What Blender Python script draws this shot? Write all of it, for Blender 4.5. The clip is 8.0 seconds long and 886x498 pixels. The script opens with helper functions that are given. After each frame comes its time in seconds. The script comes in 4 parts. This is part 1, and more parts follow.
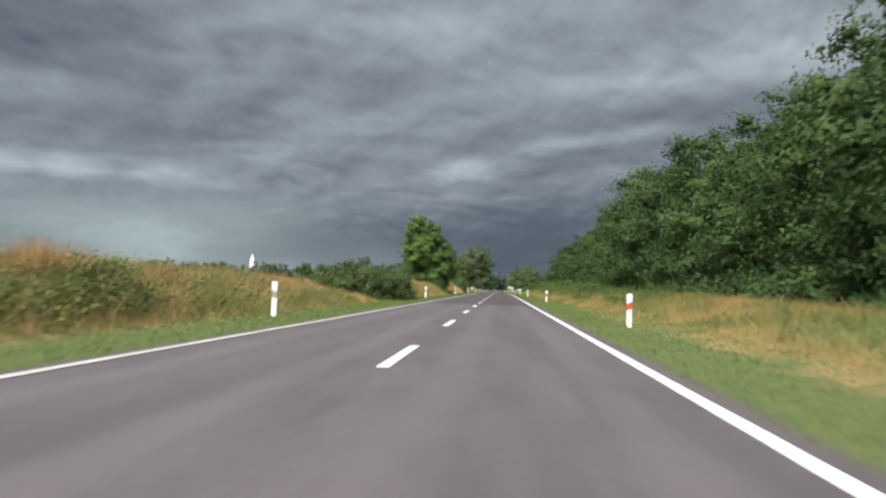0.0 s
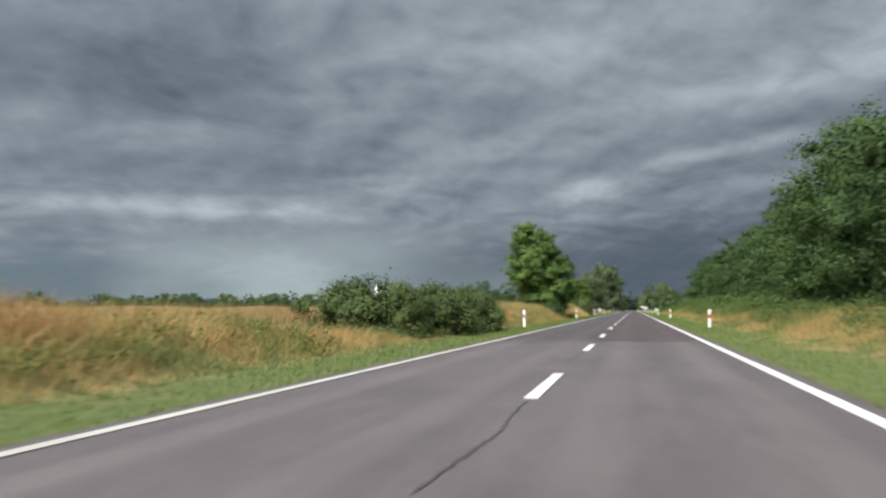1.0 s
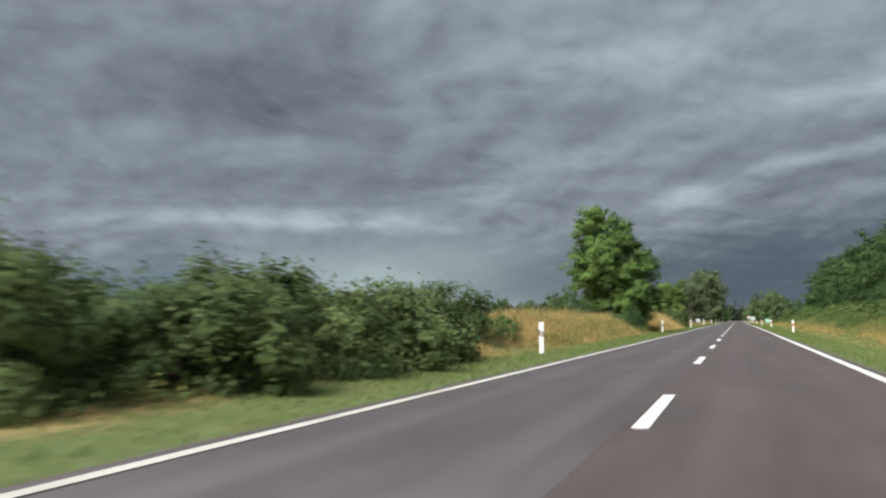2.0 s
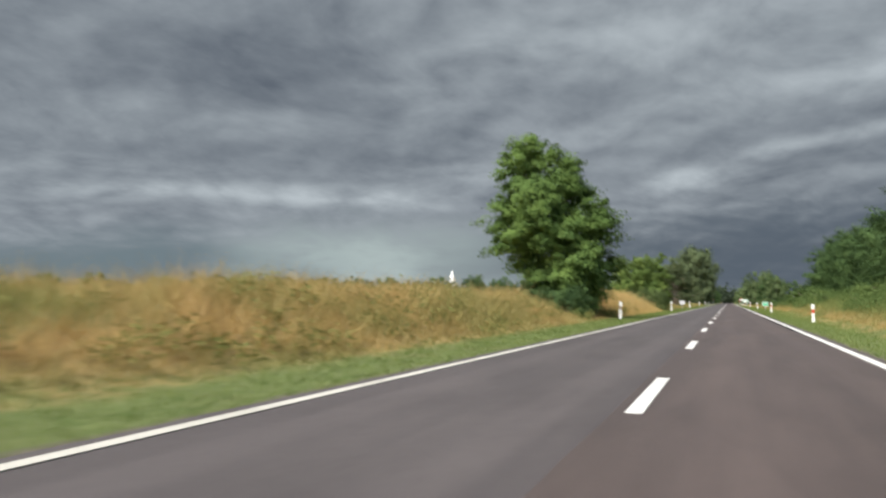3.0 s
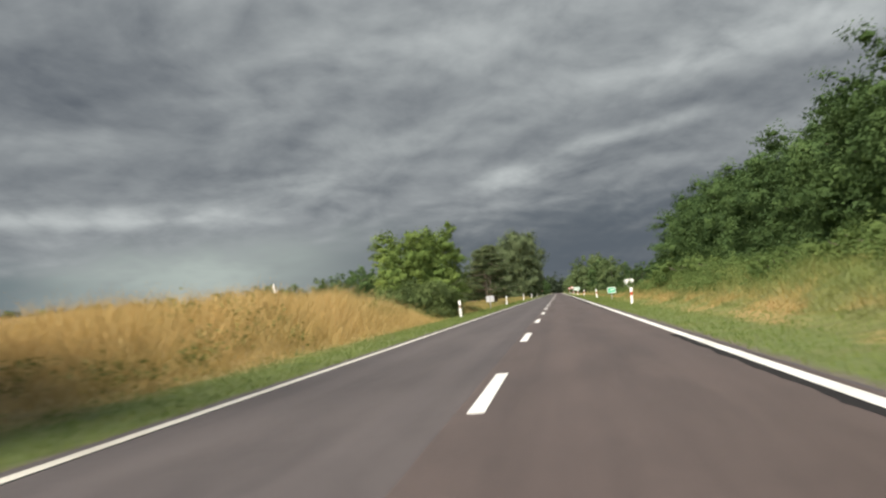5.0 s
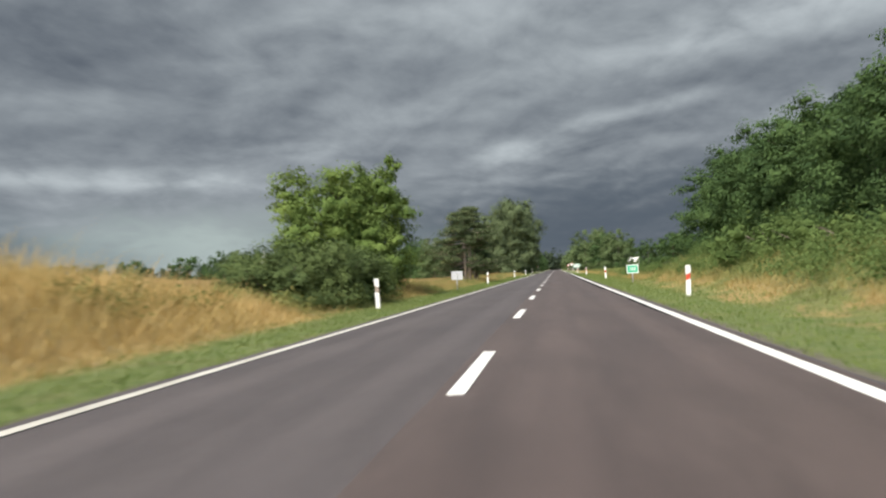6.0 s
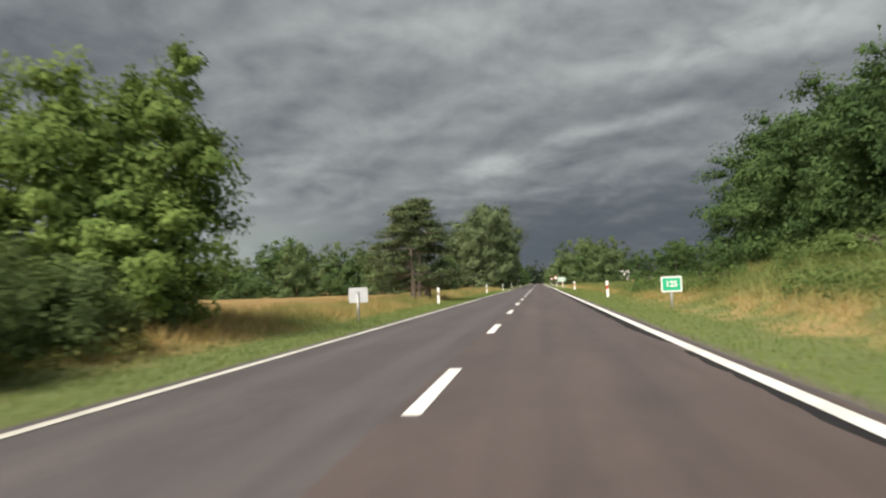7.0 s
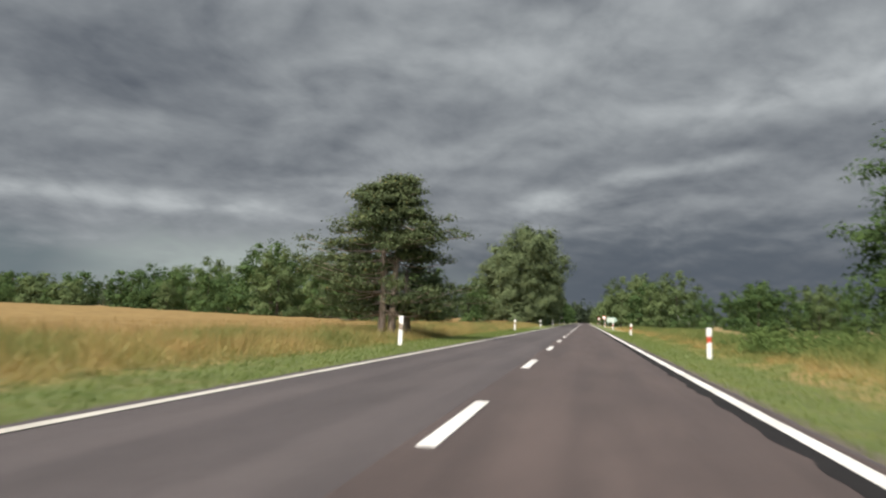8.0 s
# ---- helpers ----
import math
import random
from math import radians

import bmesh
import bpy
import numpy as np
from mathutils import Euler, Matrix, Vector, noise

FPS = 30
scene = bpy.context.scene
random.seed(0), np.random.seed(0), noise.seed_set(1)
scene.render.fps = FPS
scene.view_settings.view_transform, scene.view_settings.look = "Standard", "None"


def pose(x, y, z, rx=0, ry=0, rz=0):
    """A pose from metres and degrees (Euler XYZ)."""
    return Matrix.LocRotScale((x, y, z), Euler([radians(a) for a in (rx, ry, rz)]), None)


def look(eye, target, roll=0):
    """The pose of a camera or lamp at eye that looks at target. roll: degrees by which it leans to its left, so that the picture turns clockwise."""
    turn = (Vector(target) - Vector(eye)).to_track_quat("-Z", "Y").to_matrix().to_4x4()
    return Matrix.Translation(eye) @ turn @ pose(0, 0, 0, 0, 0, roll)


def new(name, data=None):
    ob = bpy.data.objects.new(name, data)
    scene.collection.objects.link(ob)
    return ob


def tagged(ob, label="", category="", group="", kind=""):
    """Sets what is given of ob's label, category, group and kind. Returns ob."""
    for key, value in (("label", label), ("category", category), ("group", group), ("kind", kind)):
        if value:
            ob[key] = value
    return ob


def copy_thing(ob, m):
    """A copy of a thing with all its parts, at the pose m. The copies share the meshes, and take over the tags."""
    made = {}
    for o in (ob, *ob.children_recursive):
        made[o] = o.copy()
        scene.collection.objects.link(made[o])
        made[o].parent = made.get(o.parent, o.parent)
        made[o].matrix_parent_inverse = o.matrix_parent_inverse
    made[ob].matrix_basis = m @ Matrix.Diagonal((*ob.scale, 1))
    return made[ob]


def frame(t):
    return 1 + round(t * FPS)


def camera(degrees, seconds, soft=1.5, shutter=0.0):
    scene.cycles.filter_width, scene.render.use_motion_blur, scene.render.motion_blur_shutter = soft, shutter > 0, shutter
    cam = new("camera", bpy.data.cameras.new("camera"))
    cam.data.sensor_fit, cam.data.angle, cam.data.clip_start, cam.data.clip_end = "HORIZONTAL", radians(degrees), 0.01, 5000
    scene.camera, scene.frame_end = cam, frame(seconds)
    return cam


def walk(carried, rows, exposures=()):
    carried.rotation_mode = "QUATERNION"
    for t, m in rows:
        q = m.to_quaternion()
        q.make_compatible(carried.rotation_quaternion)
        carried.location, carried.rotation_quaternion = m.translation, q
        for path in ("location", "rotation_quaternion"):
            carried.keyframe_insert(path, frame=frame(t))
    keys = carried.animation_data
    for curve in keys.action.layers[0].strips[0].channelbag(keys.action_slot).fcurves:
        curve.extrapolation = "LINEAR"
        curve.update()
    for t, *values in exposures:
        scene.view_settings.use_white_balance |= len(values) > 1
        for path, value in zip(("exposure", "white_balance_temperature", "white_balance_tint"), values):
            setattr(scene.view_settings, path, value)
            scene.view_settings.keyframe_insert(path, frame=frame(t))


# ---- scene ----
cam = camera(56.5, 8.0, soft=2.2, shutter=0.25)
# seconds, eye x, y, z, yaw to the left, pitch up, roll to the left
PATH = [
    (0, 0.353, 0.517, 1.070, 4.12, 2.63, 1.84),
    (0.5, 0.180, 12.711, 1.126, 6.41, 4.25, 0.23),
    (1, 0.099, 24.899, 1.100, 12.91, 4.25, -0.40),
    (1.5, 0.005, 36.348, 1.144, 17.91, 5.27, -0.30),
    (1.7, -0.061, 41.052, 1.144, 19.04, 5.14, -0.94),
    (2.8, -0.223, 70.072, 1.116, 20.51, 4.61, 1.73),
    (3, -0.239, 74.663, 1.131, 19.10, 3.45, 0.62),
    (3.5, -0.250, 86.802, 1.103, 14.50, 0.59, -2.20),
    (4, -0.204, 99.109, 1.126, 11.57, 2.43, -2.73),
    (4.5, -0.169, 111.186, 1.134, 8.83, 2.49, -4.33),
    (4.7, -0.224, 115.757, 1.144, 7.66, 3.79, -5.06),
    (5.8, -0.190, 142.746, 1.154, 8.02, 2.09, -2.79),
    (6, -0.157, 147.470, 1.150, 7.72, 1.69, -2.66),
    (6.5, -0.092, 159.657, 1.105, 6.61, 0.39, -2.56),
    (7, 0.041, 171.772, 1.156, 6.51, 2.58, -2.52),
    (7.5, 0.182, 183.815, 1.131, 6.53, 2.58, -2.30),
    (8, 0.172, 196.172, 1.117, 9.89, 4.66, 2.04),
]


def aim(x, y, z, yaw, pitch, roll):
    a, b = radians(yaw), radians(pitch)
    way = Vector((-math.sin(a) * math.cos(b), math.cos(a) * math.cos(b), math.sin(b)))
    return look((x, y, z), Vector((x, y, z)) + way * 10, roll)


walk(cam, [(t, aim(*row)) for t, *row in PATH], [(0.0, 0.34, 6150, 10), (1.6, 0.35, 6100, 10), (2.8, 0.36, 6270, 10), (3.5, 0.54, 6480, 10), (4.2, 0.45, 6720, 10), (4.8, 0.42, 6800, 10), (5.8, 0.42, 6400, 10), (6.4, 0.38, 6480, 10), (7.0, 0.36, 6820, 10), (7.6, 0.34, 6850, 10), (8.0, 0.30, 6640, 12)])

# ---------------------------------------------------------------- sky and sun
SUN_WAY = Vector((-0.33, -0.70, 0.92)).normalized()


def nodes_of(owner):
    owner.use_nodes = True
    tree = owner.node_tree
    tree.nodes.clear()
    return tree


def add(tree, kind, settings=None, **inputs):
    n = tree.nodes.new(kind)
    if settings:
        if kind == "ShaderNodeMix":
            n.data_type = settings
        elif kind == "ShaderNodeMapRange":
            n.interpolation_type = settings
        else:
            n.operation = settings
    for key, value in inputs.items():
        slot = n.inputs[int(key[1:])] if key[0] == "i" and key[1:].isdigit() else n.inputs[key.replace("_", " ")]
        if isinstance(value, bpy.types.NodeSocket):
            tree.links.new(value, slot)
        else:
            slot.default_value = value
    return n


def calc(tree, op, a, b=0.0, c=0.0):
    return add(tree, "ShaderNodeMath", op, i0=a, i1=b, i2=c).outputs[0]


def ramp(tree, value, lo, hi):
    return add(tree, "ShaderNodeMapRange", "SMOOTHSTEP", Value=value, From_Min=lo, From_Max=hi).outputs[0]


def blend(tree, fac, a, b):
    n = add(tree, "ShaderNodeMix", "RGBA")
    for slot, value in ((n.inputs[0], fac), (n.inputs[6], a), (n.inputs[7], b)):
        if isinstance(value, bpy.types.NodeSocket):
            tree.links.new(value, slot)
        elif isinstance(value, (int, float)):
            slot.default_value = value
        else:
            slot.default_value = (*value, 1.0)[:4]
    return n.outputs[2]


def noise_of(tree, vector, scale, detail=4.0, rough=0.55, distort=0.0):
    return add(tree, "ShaderNodeTexNoise", None, Vector=vector, Scale=scale, Detail=detail, Roughness=rough, Distortion=distort).outputs[0]


def storm_sky():
    world = bpy.data.worlds.new("storm_sky")
    scene.world = world
    tr = nodes_of(world)
    way = add(tr, "ShaderNodeTexCoord").outputs["Generated"]
    sep = add(tr, "ShaderNodeSeparateXYZ", None, Vector=way)
    x, y, z = sep.outputs
    up = calc(tr, "MAXIMUM", z, 0.0)
    den = calc(tr, "ADD", up, 0.24)
    flat = add(tr, "ShaderNodeCombineXYZ", None, X=calc(tr, "DIVIDE", x, den), Y=calc(tr, "MULTIPLY", calc(tr, "DIVIDE", y, den), 0.8), Z=1.7).outputs[0]
    ahead = calc(tr, "MAXIMUM", y, 0.15)
    u, v = calc(tr, "DIVIDE", x, ahead), calc(tr, "DIVIDE", up, ahead)
    # the layers drift and curl into one another
    curl = add(tr, "ShaderNodeTexNoise", None, Vector=flat, Scale=2.2, Detail=1.0, Roughness=0.4).outputs[1]
    curl = add(tr, "ShaderNodeVectorMath", "MULTIPLY_ADD", i0=curl, i1=(0.20, 0.16, 0.0), i2=flat).outputs[0]

    def billows(at):
        """Rounded lumps with dark creases, on the slow swell of the cloud base."""
        swell = noise_of(tr, at, 2.9, 7.0, 0.54)
        lump = calc(tr, "ABSOLUTE", calc(tr, "MULTIPLY_ADD", noise_of(tr, at, 4.6, 4.0, 0.45), 2.0, -1.0))
        return calc(tr, "MULTIPLY_ADD", lump, 0.34, swell)

    large = noise_of(tr, curl, 1.25, 2.0, 0.5)
    mid = billows(curl)
    fine = noise_of(tr, add(tr, "ShaderNodeMapping", None, Vector=curl, Rotation=(0, 0, 0.25), Scale=(0.9, 1.1, 1.0)).outputs[0], 13.0, 5.0, 0.6)
    # relief: lit upper edges and dark undersides of the billows
    shifted = add(tr, "ShaderNodeVectorMath", "ADD", i0=curl, i1=(0.015, 0.05, 0.0)).outputs[0]
    relief = calc(tr, "SUBTRACT", billows(shifted), mid)
    # the great billows and rolls of the cloud base: place, half width, half height, slope, strength
    shape = calc(tr, "MULTIPLY_ADD", mid, 0.36, calc(tr, "MULTIPLY_ADD", large, 0.40, calc(tr, "MULTIPLY_ADD", fine, 0.16, 0.12)))
    shape = calc(tr, "MULTIPLY_ADD", relief, -0.55, shape)
    for u0, v0, a, b, k, w in (
        (-0.05, 0.143, 0.050, 0.014, 0.04, 0.62), (0.05, 0.174, 0.038, 0.009, 0.10, 0.5), (0.144, 0.19, 0.06, 0.010, 0.15, 0.42), (0.20, 0.268, 0.20, 0.024, 0.13, 0.38), (0.36, 0.33, 0.16, 0.05, 0.1, 0.22),
        (-0.28, 0.160, 0.09, 0.014, 0.0, 0.26), (-0.25, 0.20, 0.10, 0.025, 0.1, 0.17), (-0.74, 0.152, 0.30, 0.012, -0.04, 0.27), (-0.48, 0.130, 0.13, 0.012, -0.06, 0.30),
        (-0.62, 0.200, 0.36, 0.026, -0.09, -0.20), (-0.68, 0.300, 0.34, 0.035, -0.24, -0.14), (-0.15, 0.245, 0.20, 0.03, 0.1, -0.08), (0.20, 0.205, 0.20, 0.028, 0.15, -0.16),
        (-0.45, 0.440, 0.40, 0.06, 0.0, 0.05), (-0.05, 0.330, 0.25, 0.05, 0.1, 0.16), (-0.24, 0.37, 0.22, 0.10, 0.1, 0.15), (0.25, 0.38, 0.3, 0.07, 0.1, 0.12), (-0.65, 0.38, 0.3, 0.07, 0.0, -0.16), (-0.55, 0.30, 0.22, 0.07, -0.2, -0.08),
    ):
        du = calc(tr, "SUBTRACT", u, u0)
        dv = calc(tr, "MULTIPLY_ADD", du, -k, calc(tr, "SUBTRACT", v, v0))
        d2 = calc(tr, "ADD", calc(tr, "POWER", calc(tr, "ABSOLUTE", calc(tr, "DIVIDE", du, a)), 2.0), calc(tr, "POWER", calc(tr, "ABSOLUTE", calc(tr, "DIVIDE", dv, b)), 2.0))
        spot = calc(tr, "EXPONENT", calc(tr, "MULTIPLY", d2, -1.0))
        shape = calc(tr, "MULTIPLY_ADD", calc(tr, "MULTIPLY", spot, calc(tr, "MULTIPLY_ADD", mid, 2.3, -0.42)), w, shape)
    tone = add(tr, "ShaderNodeMapRange", None, Value=shape, From_Min=0.30, From_Max=1.10).outputs[0]
    cloud = blend(tr, tone, (0.084, 0.099, 0.120), (0.366, 0.40, 0.416))
    # rain hanging below the cloud base, thin and pale towards the west
    drifting = calc(tr, "MULTIPLY_ADD", calc(tr, "SUBTRACT", large, 0.5), 0.35, u)
    west = ramp(tr, drifting, -0.02, -0.46)
    rain = blend(tr, west, (0.078, 0.096, 0.118), (0.32, 0.372, 0.36))
    rain = blend(tr, ramp(tr, drifting, -0.46, -0.74), rain, (0.128, 0.163, 0.178))
    rain = blend(tr, calc(tr, "MULTIPLY", ramp(tr, shape, 0.5, 0.95), 0.5), rain, (0.17, 0.185, 0.20))
    edge = calc(tr, "MULTIPLY_ADD", ramp(tr, u, -0.25, 0.35), 0.03, 0.092)
    ragged_v = calc(tr, "MULTIPLY_ADD", calc(tr, "SUBTRACT", mid, 0.5), 0.07, calc(tr, "SUBTRACT", v, edge))
    storm = blend(tr, ramp(tr, ragged_v, 0.035, -0.04), cloud, rain)
    clear = add(tr, "ShaderNodeTexSky")
    clear.sky_type, clear.sun_disc, clear.air_density, clear.dust_density = "NISHITA", False, 1.3, 2.0
    clear.sun_elevation, clear.sun_rotation = math.asin(SUN_WAY.z), math.atan2(SUN_WAY.x, SUN_WAY.y)
    clear = clear.outputs[0]
    clear = add(tr, "ShaderNodeVectorMath", "SCALE", i0=clear, Scale=0.14).outputs[0]
    behind = ramp(tr, calc(tr, "SUBTRACT", calc(tr, "MULTIPLY", z, 0.35), y), 0.15, 0.75)
    sky = blend(tr, behind, storm, clear)
    out = add(tr, "ShaderNodeOutputWorld")
    tr.links.new(add(tr, "ShaderNodeBackground", None, Color=sky, Strength=1.0).outputs[0], out.inputs[0])


storm_sky()
sun = new("sun", bpy.data.lights.new("sun", "SUN"))
sun.data.energy, sun.data.angle, sun.data.color = 4.3, radians(32), (1.0, 0.955, 0.86)
sun.matrix_world = look(SUN_WAY * 100, (0, 0, 0))

# ---------------------------------------------------------------- materials

def finish(tr, shader):
    tr.links.new(shader.outputs[0], add(tr, "ShaderNodeOutputMaterial").inputs[0])


def bumped(tr, height, strength, distance):
    return add(tr, "ShaderNodeBump", None, Height=height, Strength=strength, Distance=distance).outputs[0]


def plain(name, color, rough=0.6, metal=0.0, dirt=0.15, scale=6.0):
    """Paint, plastic or metal with faint stains and a fine grain."""
    m = bpy.data.materials.new(name)
    tr = nodes_of(m)
    at = add(tr, "ShaderNodeTexCoord").outputs["Object"]
    stain = ramp(tr, noise_of(tr, at, scale, 5.0), 0.42, 0.75)
    grain = noise_of(tr, at, 90.0, 2.0)
    dark = tuple(c * 0.62 for c in color)
    col = blend(tr, calc(tr, "MULTIPLY", stain, dirt * 2.2), color, dark)
    finish(tr, add(tr, "ShaderNodeBsdfPrincipled", None, Base_Color=col, Roughness=rough, Metallic=metal, Normal=bumped(tr, grain, 0.1, 0.004)))
    return m


def asphalt(name, a, b, track=0.0, later=None, dull=0.62, gloss=0.5):
    m = bpy.data.materials.new(name)
    tr = nodes_of(m)
    at = add(tr, "ShaderNodeTexCoord").outputs["Object"]
    long = add(tr, "ShaderNodeMapping", None, Vector=at, Scale=(1.0, 0.07, 1.0)).outputs[0]
    streaks = ramp(tr, noise_of(tr, long, 1.1, 6.0, 0.66), 0.30, 0.72)
    blot = ramp(tr, noise_of(tr, add(tr, "ShaderNodeMapping", None, Vector=at, Scale=(1.0, 0.35, 1.0)).outputs[0], 0.9, 6.0, 0.62), 0.42, 0.68)
    grit = noise_of(tr, at, 70.0, 3.0, 0.7)
    col = blend(tr, streaks, a, b)
    col = blend(tr, calc(tr, "MULTIPLY", blot, 0.5), col, tuple(c * 0.72 for c in a))
    spots = ramp(tr, noise_of(tr, at, 5.5, 5.0, 0.7), 0.42, 0.68)
    col = blend(tr, calc(tr, "MULTIPLY", spots, 0.3), col, tuple(c * 0.62 for c in a))
    col = blend(tr, calc(tr, "MULTIPLY", ramp(tr, grit, 0.5, 0.8), 0.3), col, tuple(min(0.22, 2.0 * c) for c in b))
    if track:
        # lanes polished by tyres
        xs = add(tr, "ShaderNodeSeparateXYZ", None, Vector=at).outputs[0]
        wave = calc(tr, "COSINE", calc(tr, "MULTIPLY", calc(tr, "ADD", xs, 1.14), 2 * math.pi / 1.78))
        col = blend(tr, calc(tr, "MULTIPLY", ramp(tr, wave, -0.2, -1.0), track), col, tuple(c * 1.5 for c in b))
    if later:
        # the stretch past the joint is scaled to a darker tone
        far = ramp(tr, add(tr, "ShaderNodeSeparateXYZ", None, Vector=at).outputs[1], 50.0, 58.0)
        col = blend(tr, far, col, add(tr, "ShaderNodeVectorMath", "SCALE", i0=col, Scale=later).outputs[0])
    rough = calc(tr, "MULTIPLY_ADD", streaks, 0.12, dull)
    finish(tr, add(tr, "ShaderNodeBsdfPrincipled", None, Base_Color=col, Roughness=rough, Specular_IOR_Level=gloss, Normal=bumped(tr, grit, 0.5, 0.006)))
    return m


def line_paint(name, fresh=(0.78, 0.77, 0.73), dusty=(0.62, 0.60, 0.55)):
    m = bpy.data.materials.new(name)
    tr = nodes_of(m)
    at = add(tr, "ShaderNodeTexCoord").outputs["Object"]
    wear = ramp(tr, noise_of(tr, at, 9.0, 6.0, 0.7), 0.56, 0.8)
    long = ramp(tr, noise_of(tr, at, 0.5, 3.0), 0.4, 0.75)
    col = blend(tr, calc(tr, "MULTIPLY", wear, 0.6), blend(tr, long, fresh, dusty), (0.2, 0.19, 0.18))
    finish(tr, add(tr, "ShaderNodeBsdfPrincipled", None, Base_Color=col, Roughness=0.55, Normal=bumped(tr, noise_of(tr, at, 60.0), 0.3, 0.004)))
    return m


def grass_tone(tr, at):
    """Dry straw with green patches, as large drifts along the banks."""
    drift = add(tr, "ShaderNodeMapping", None, Vector=at, Scale=(1.0, 0.45, 0.6)).outputs[0]
    patch = ramp(tr, noise_of(tr, drift, 0.42, 4.0, 0.6, 0.3), 0.40, 0.60)
    small = noise_of(tr, at, 1.3, 5.0, 0.65)
    straw = blend(tr, ramp(tr, small, 0.35, 0.7), (0.51, 0.36, 0.15), (0.37, 0.236, 0.092))
    green = blend(tr, ramp(tr, small, 0.35, 0.7), (0.172, 0.218, 0.060), (0.104, 0.146, 0.039))
    xs, ys, zs = add(tr, "ShaderNodeSeparateXYZ", None, Vector=at).outputs
    lush = calc(tr, "MULTIPLY", ramp(tr, calc(tr, "MULTIPLY_ADD", small, 2.4, xs), 6.7, 8.6), calc(tr, "MAXIMUM", ramp(tr, ys, 55.0, 115.0), ramp(tr, ys, 32.0, 16.0)))
    share = calc(tr, "MAXIMUM", calc(tr, "MULTIPLY", patch, 0.85), calc(tr, "MULTIPLY", calc(tr, "MULTIPLY", lush, 0.94), ramp(tr, noise_of(tr, drift, 0.5, 4.0, 0.6), 0.26, 0.44)))
    mixed = calc(tr, "MULTIPLY", ramp(tr, xs, 4.6, 5.6), ramp(tr, small, 0.60, 0.40))
    share = calc(tr, "MAXIMUM", share, calc(tr, "MULTIPLY", mixed, 0.4))
    foot = calc(tr, "MULTIPLY", calc(tr, "MULTIPLY", ramp(tr, xs, -8.9, -7.3), ramp(tr, xs, -5.0, -6.5)), ramp(tr, small, 0.35, 0.6))
    share = calc(tr, "MAXIMUM", share, calc(tr, "MULTIPLY", foot, 0.75))
    olive = calc(tr, "MULTIPLY", ramp(tr, xs, -6.0, -8.0), ramp(tr, ys, 186.0, 200.0))
    share = calc(tr, "MAXIMUM", share, calc(tr, "MULTIPLY", olive, calc(tr, "MULTIPLY", ramp(tr, small, 0.62, 0.36), 0.7)))
    ripe = calc(tr, "MULTIPLY", calc(tr, "MULTIPLY", calc(tr, "MAXIMUM", ramp(tr, ys, 128.0, 140.0), calc(tr, "MULTIPLY", ramp(tr, ys, 80.0, 90.0), 0.5)), ramp(tr, ys, 178.0, 168.0)), ramp(tr, xs, -6.0, -7.5))
    share = calc(tr, "MULTIPLY", share, calc(tr, "MULTIPLY_ADD", ripe, -0.8, 1.0))
    straw = blend(tr, calc(tr, "MULTIPLY", ripe, 0.6), straw, (0.51, 0.375, 0.152))
    straw = blend(tr, calc(tr, "MULTIPLY", ramp(tr, xs, 4.0, 5.5), 0.38), straw, (0.45, 0.285, 0.105))
    return blend(tr, share, straw, green)


def soil_and_grass():
    """The ground sheet: mown verge, rough bank, straw-coloured field beyond."""
    m = bpy.data.materials.new("ground_grass")
    tr = nodes_of(m)
    at = add(tr, "ShaderNodeTexCoord").outputs["Object"]
    xs, ys, zs = add(tr, "ShaderNodeSeparateXYZ", None, Vector=at).outputs
    wob = calc(tr, "MULTIPLY_ADD", noise_of(tr, at, 0.7, 4.0), 1.6, -0.8)
    off = calc(tr, "ABSOLUTE", calc(tr, "ADD", xs, 1.14))
    edge = calc(tr, "ADD", off, wob)
    small = ramp(tr, noise_of(tr, at, 3.0, 6.0, 0.65), 0.3, 0.72)
    tiny = noise_of(tr, at, 38.0, 4.0, 0.7)
    mown = blend(tr, small, (0.128, 0.18, 0.045), (0.195, 0.228, 0.07))
    mown = blend(tr, calc(tr, "MULTIPLY", ramp(tr, noise_of(tr, at, 0.55, 5.0), 0.5, 0.72), 0.5), mown, (0.24, 0.20, 0.085))
    rough = grass_tone(tr, at)
    col = blend(tr, ramp(tr, edge, 5.4, 6.4), mown, rough)
    crop = blend(tr, small, (0.36, 0.26, 0.115), (0.29, 0.21, 0.09))
    col = blend(tr, ramp(tr, off, 17.0, 22.0), col, crop)
    dust = blend(tr, small, (0.20, 0.175, 0.13), (0.13, 0.12, 0.085))
    col = blend(tr, ramp(tr, calc(tr, "MULTIPLY_ADD", wob, 0.25, off), 4.2, 3.92), col, dust)
    col = blend(tr, calc(tr, "MULTIPLY", ramp(tr, tiny, 0.4, 0.7), 0.35), col, (0.05, 0.06, 0.02))
    finish(tr, add(tr, "ShaderNodeBsdfPrincipled", None, Base_Color=col, Roughness=0.95, Normal=bumped(tr, tiny, 0.8, 0.06)))
    return m


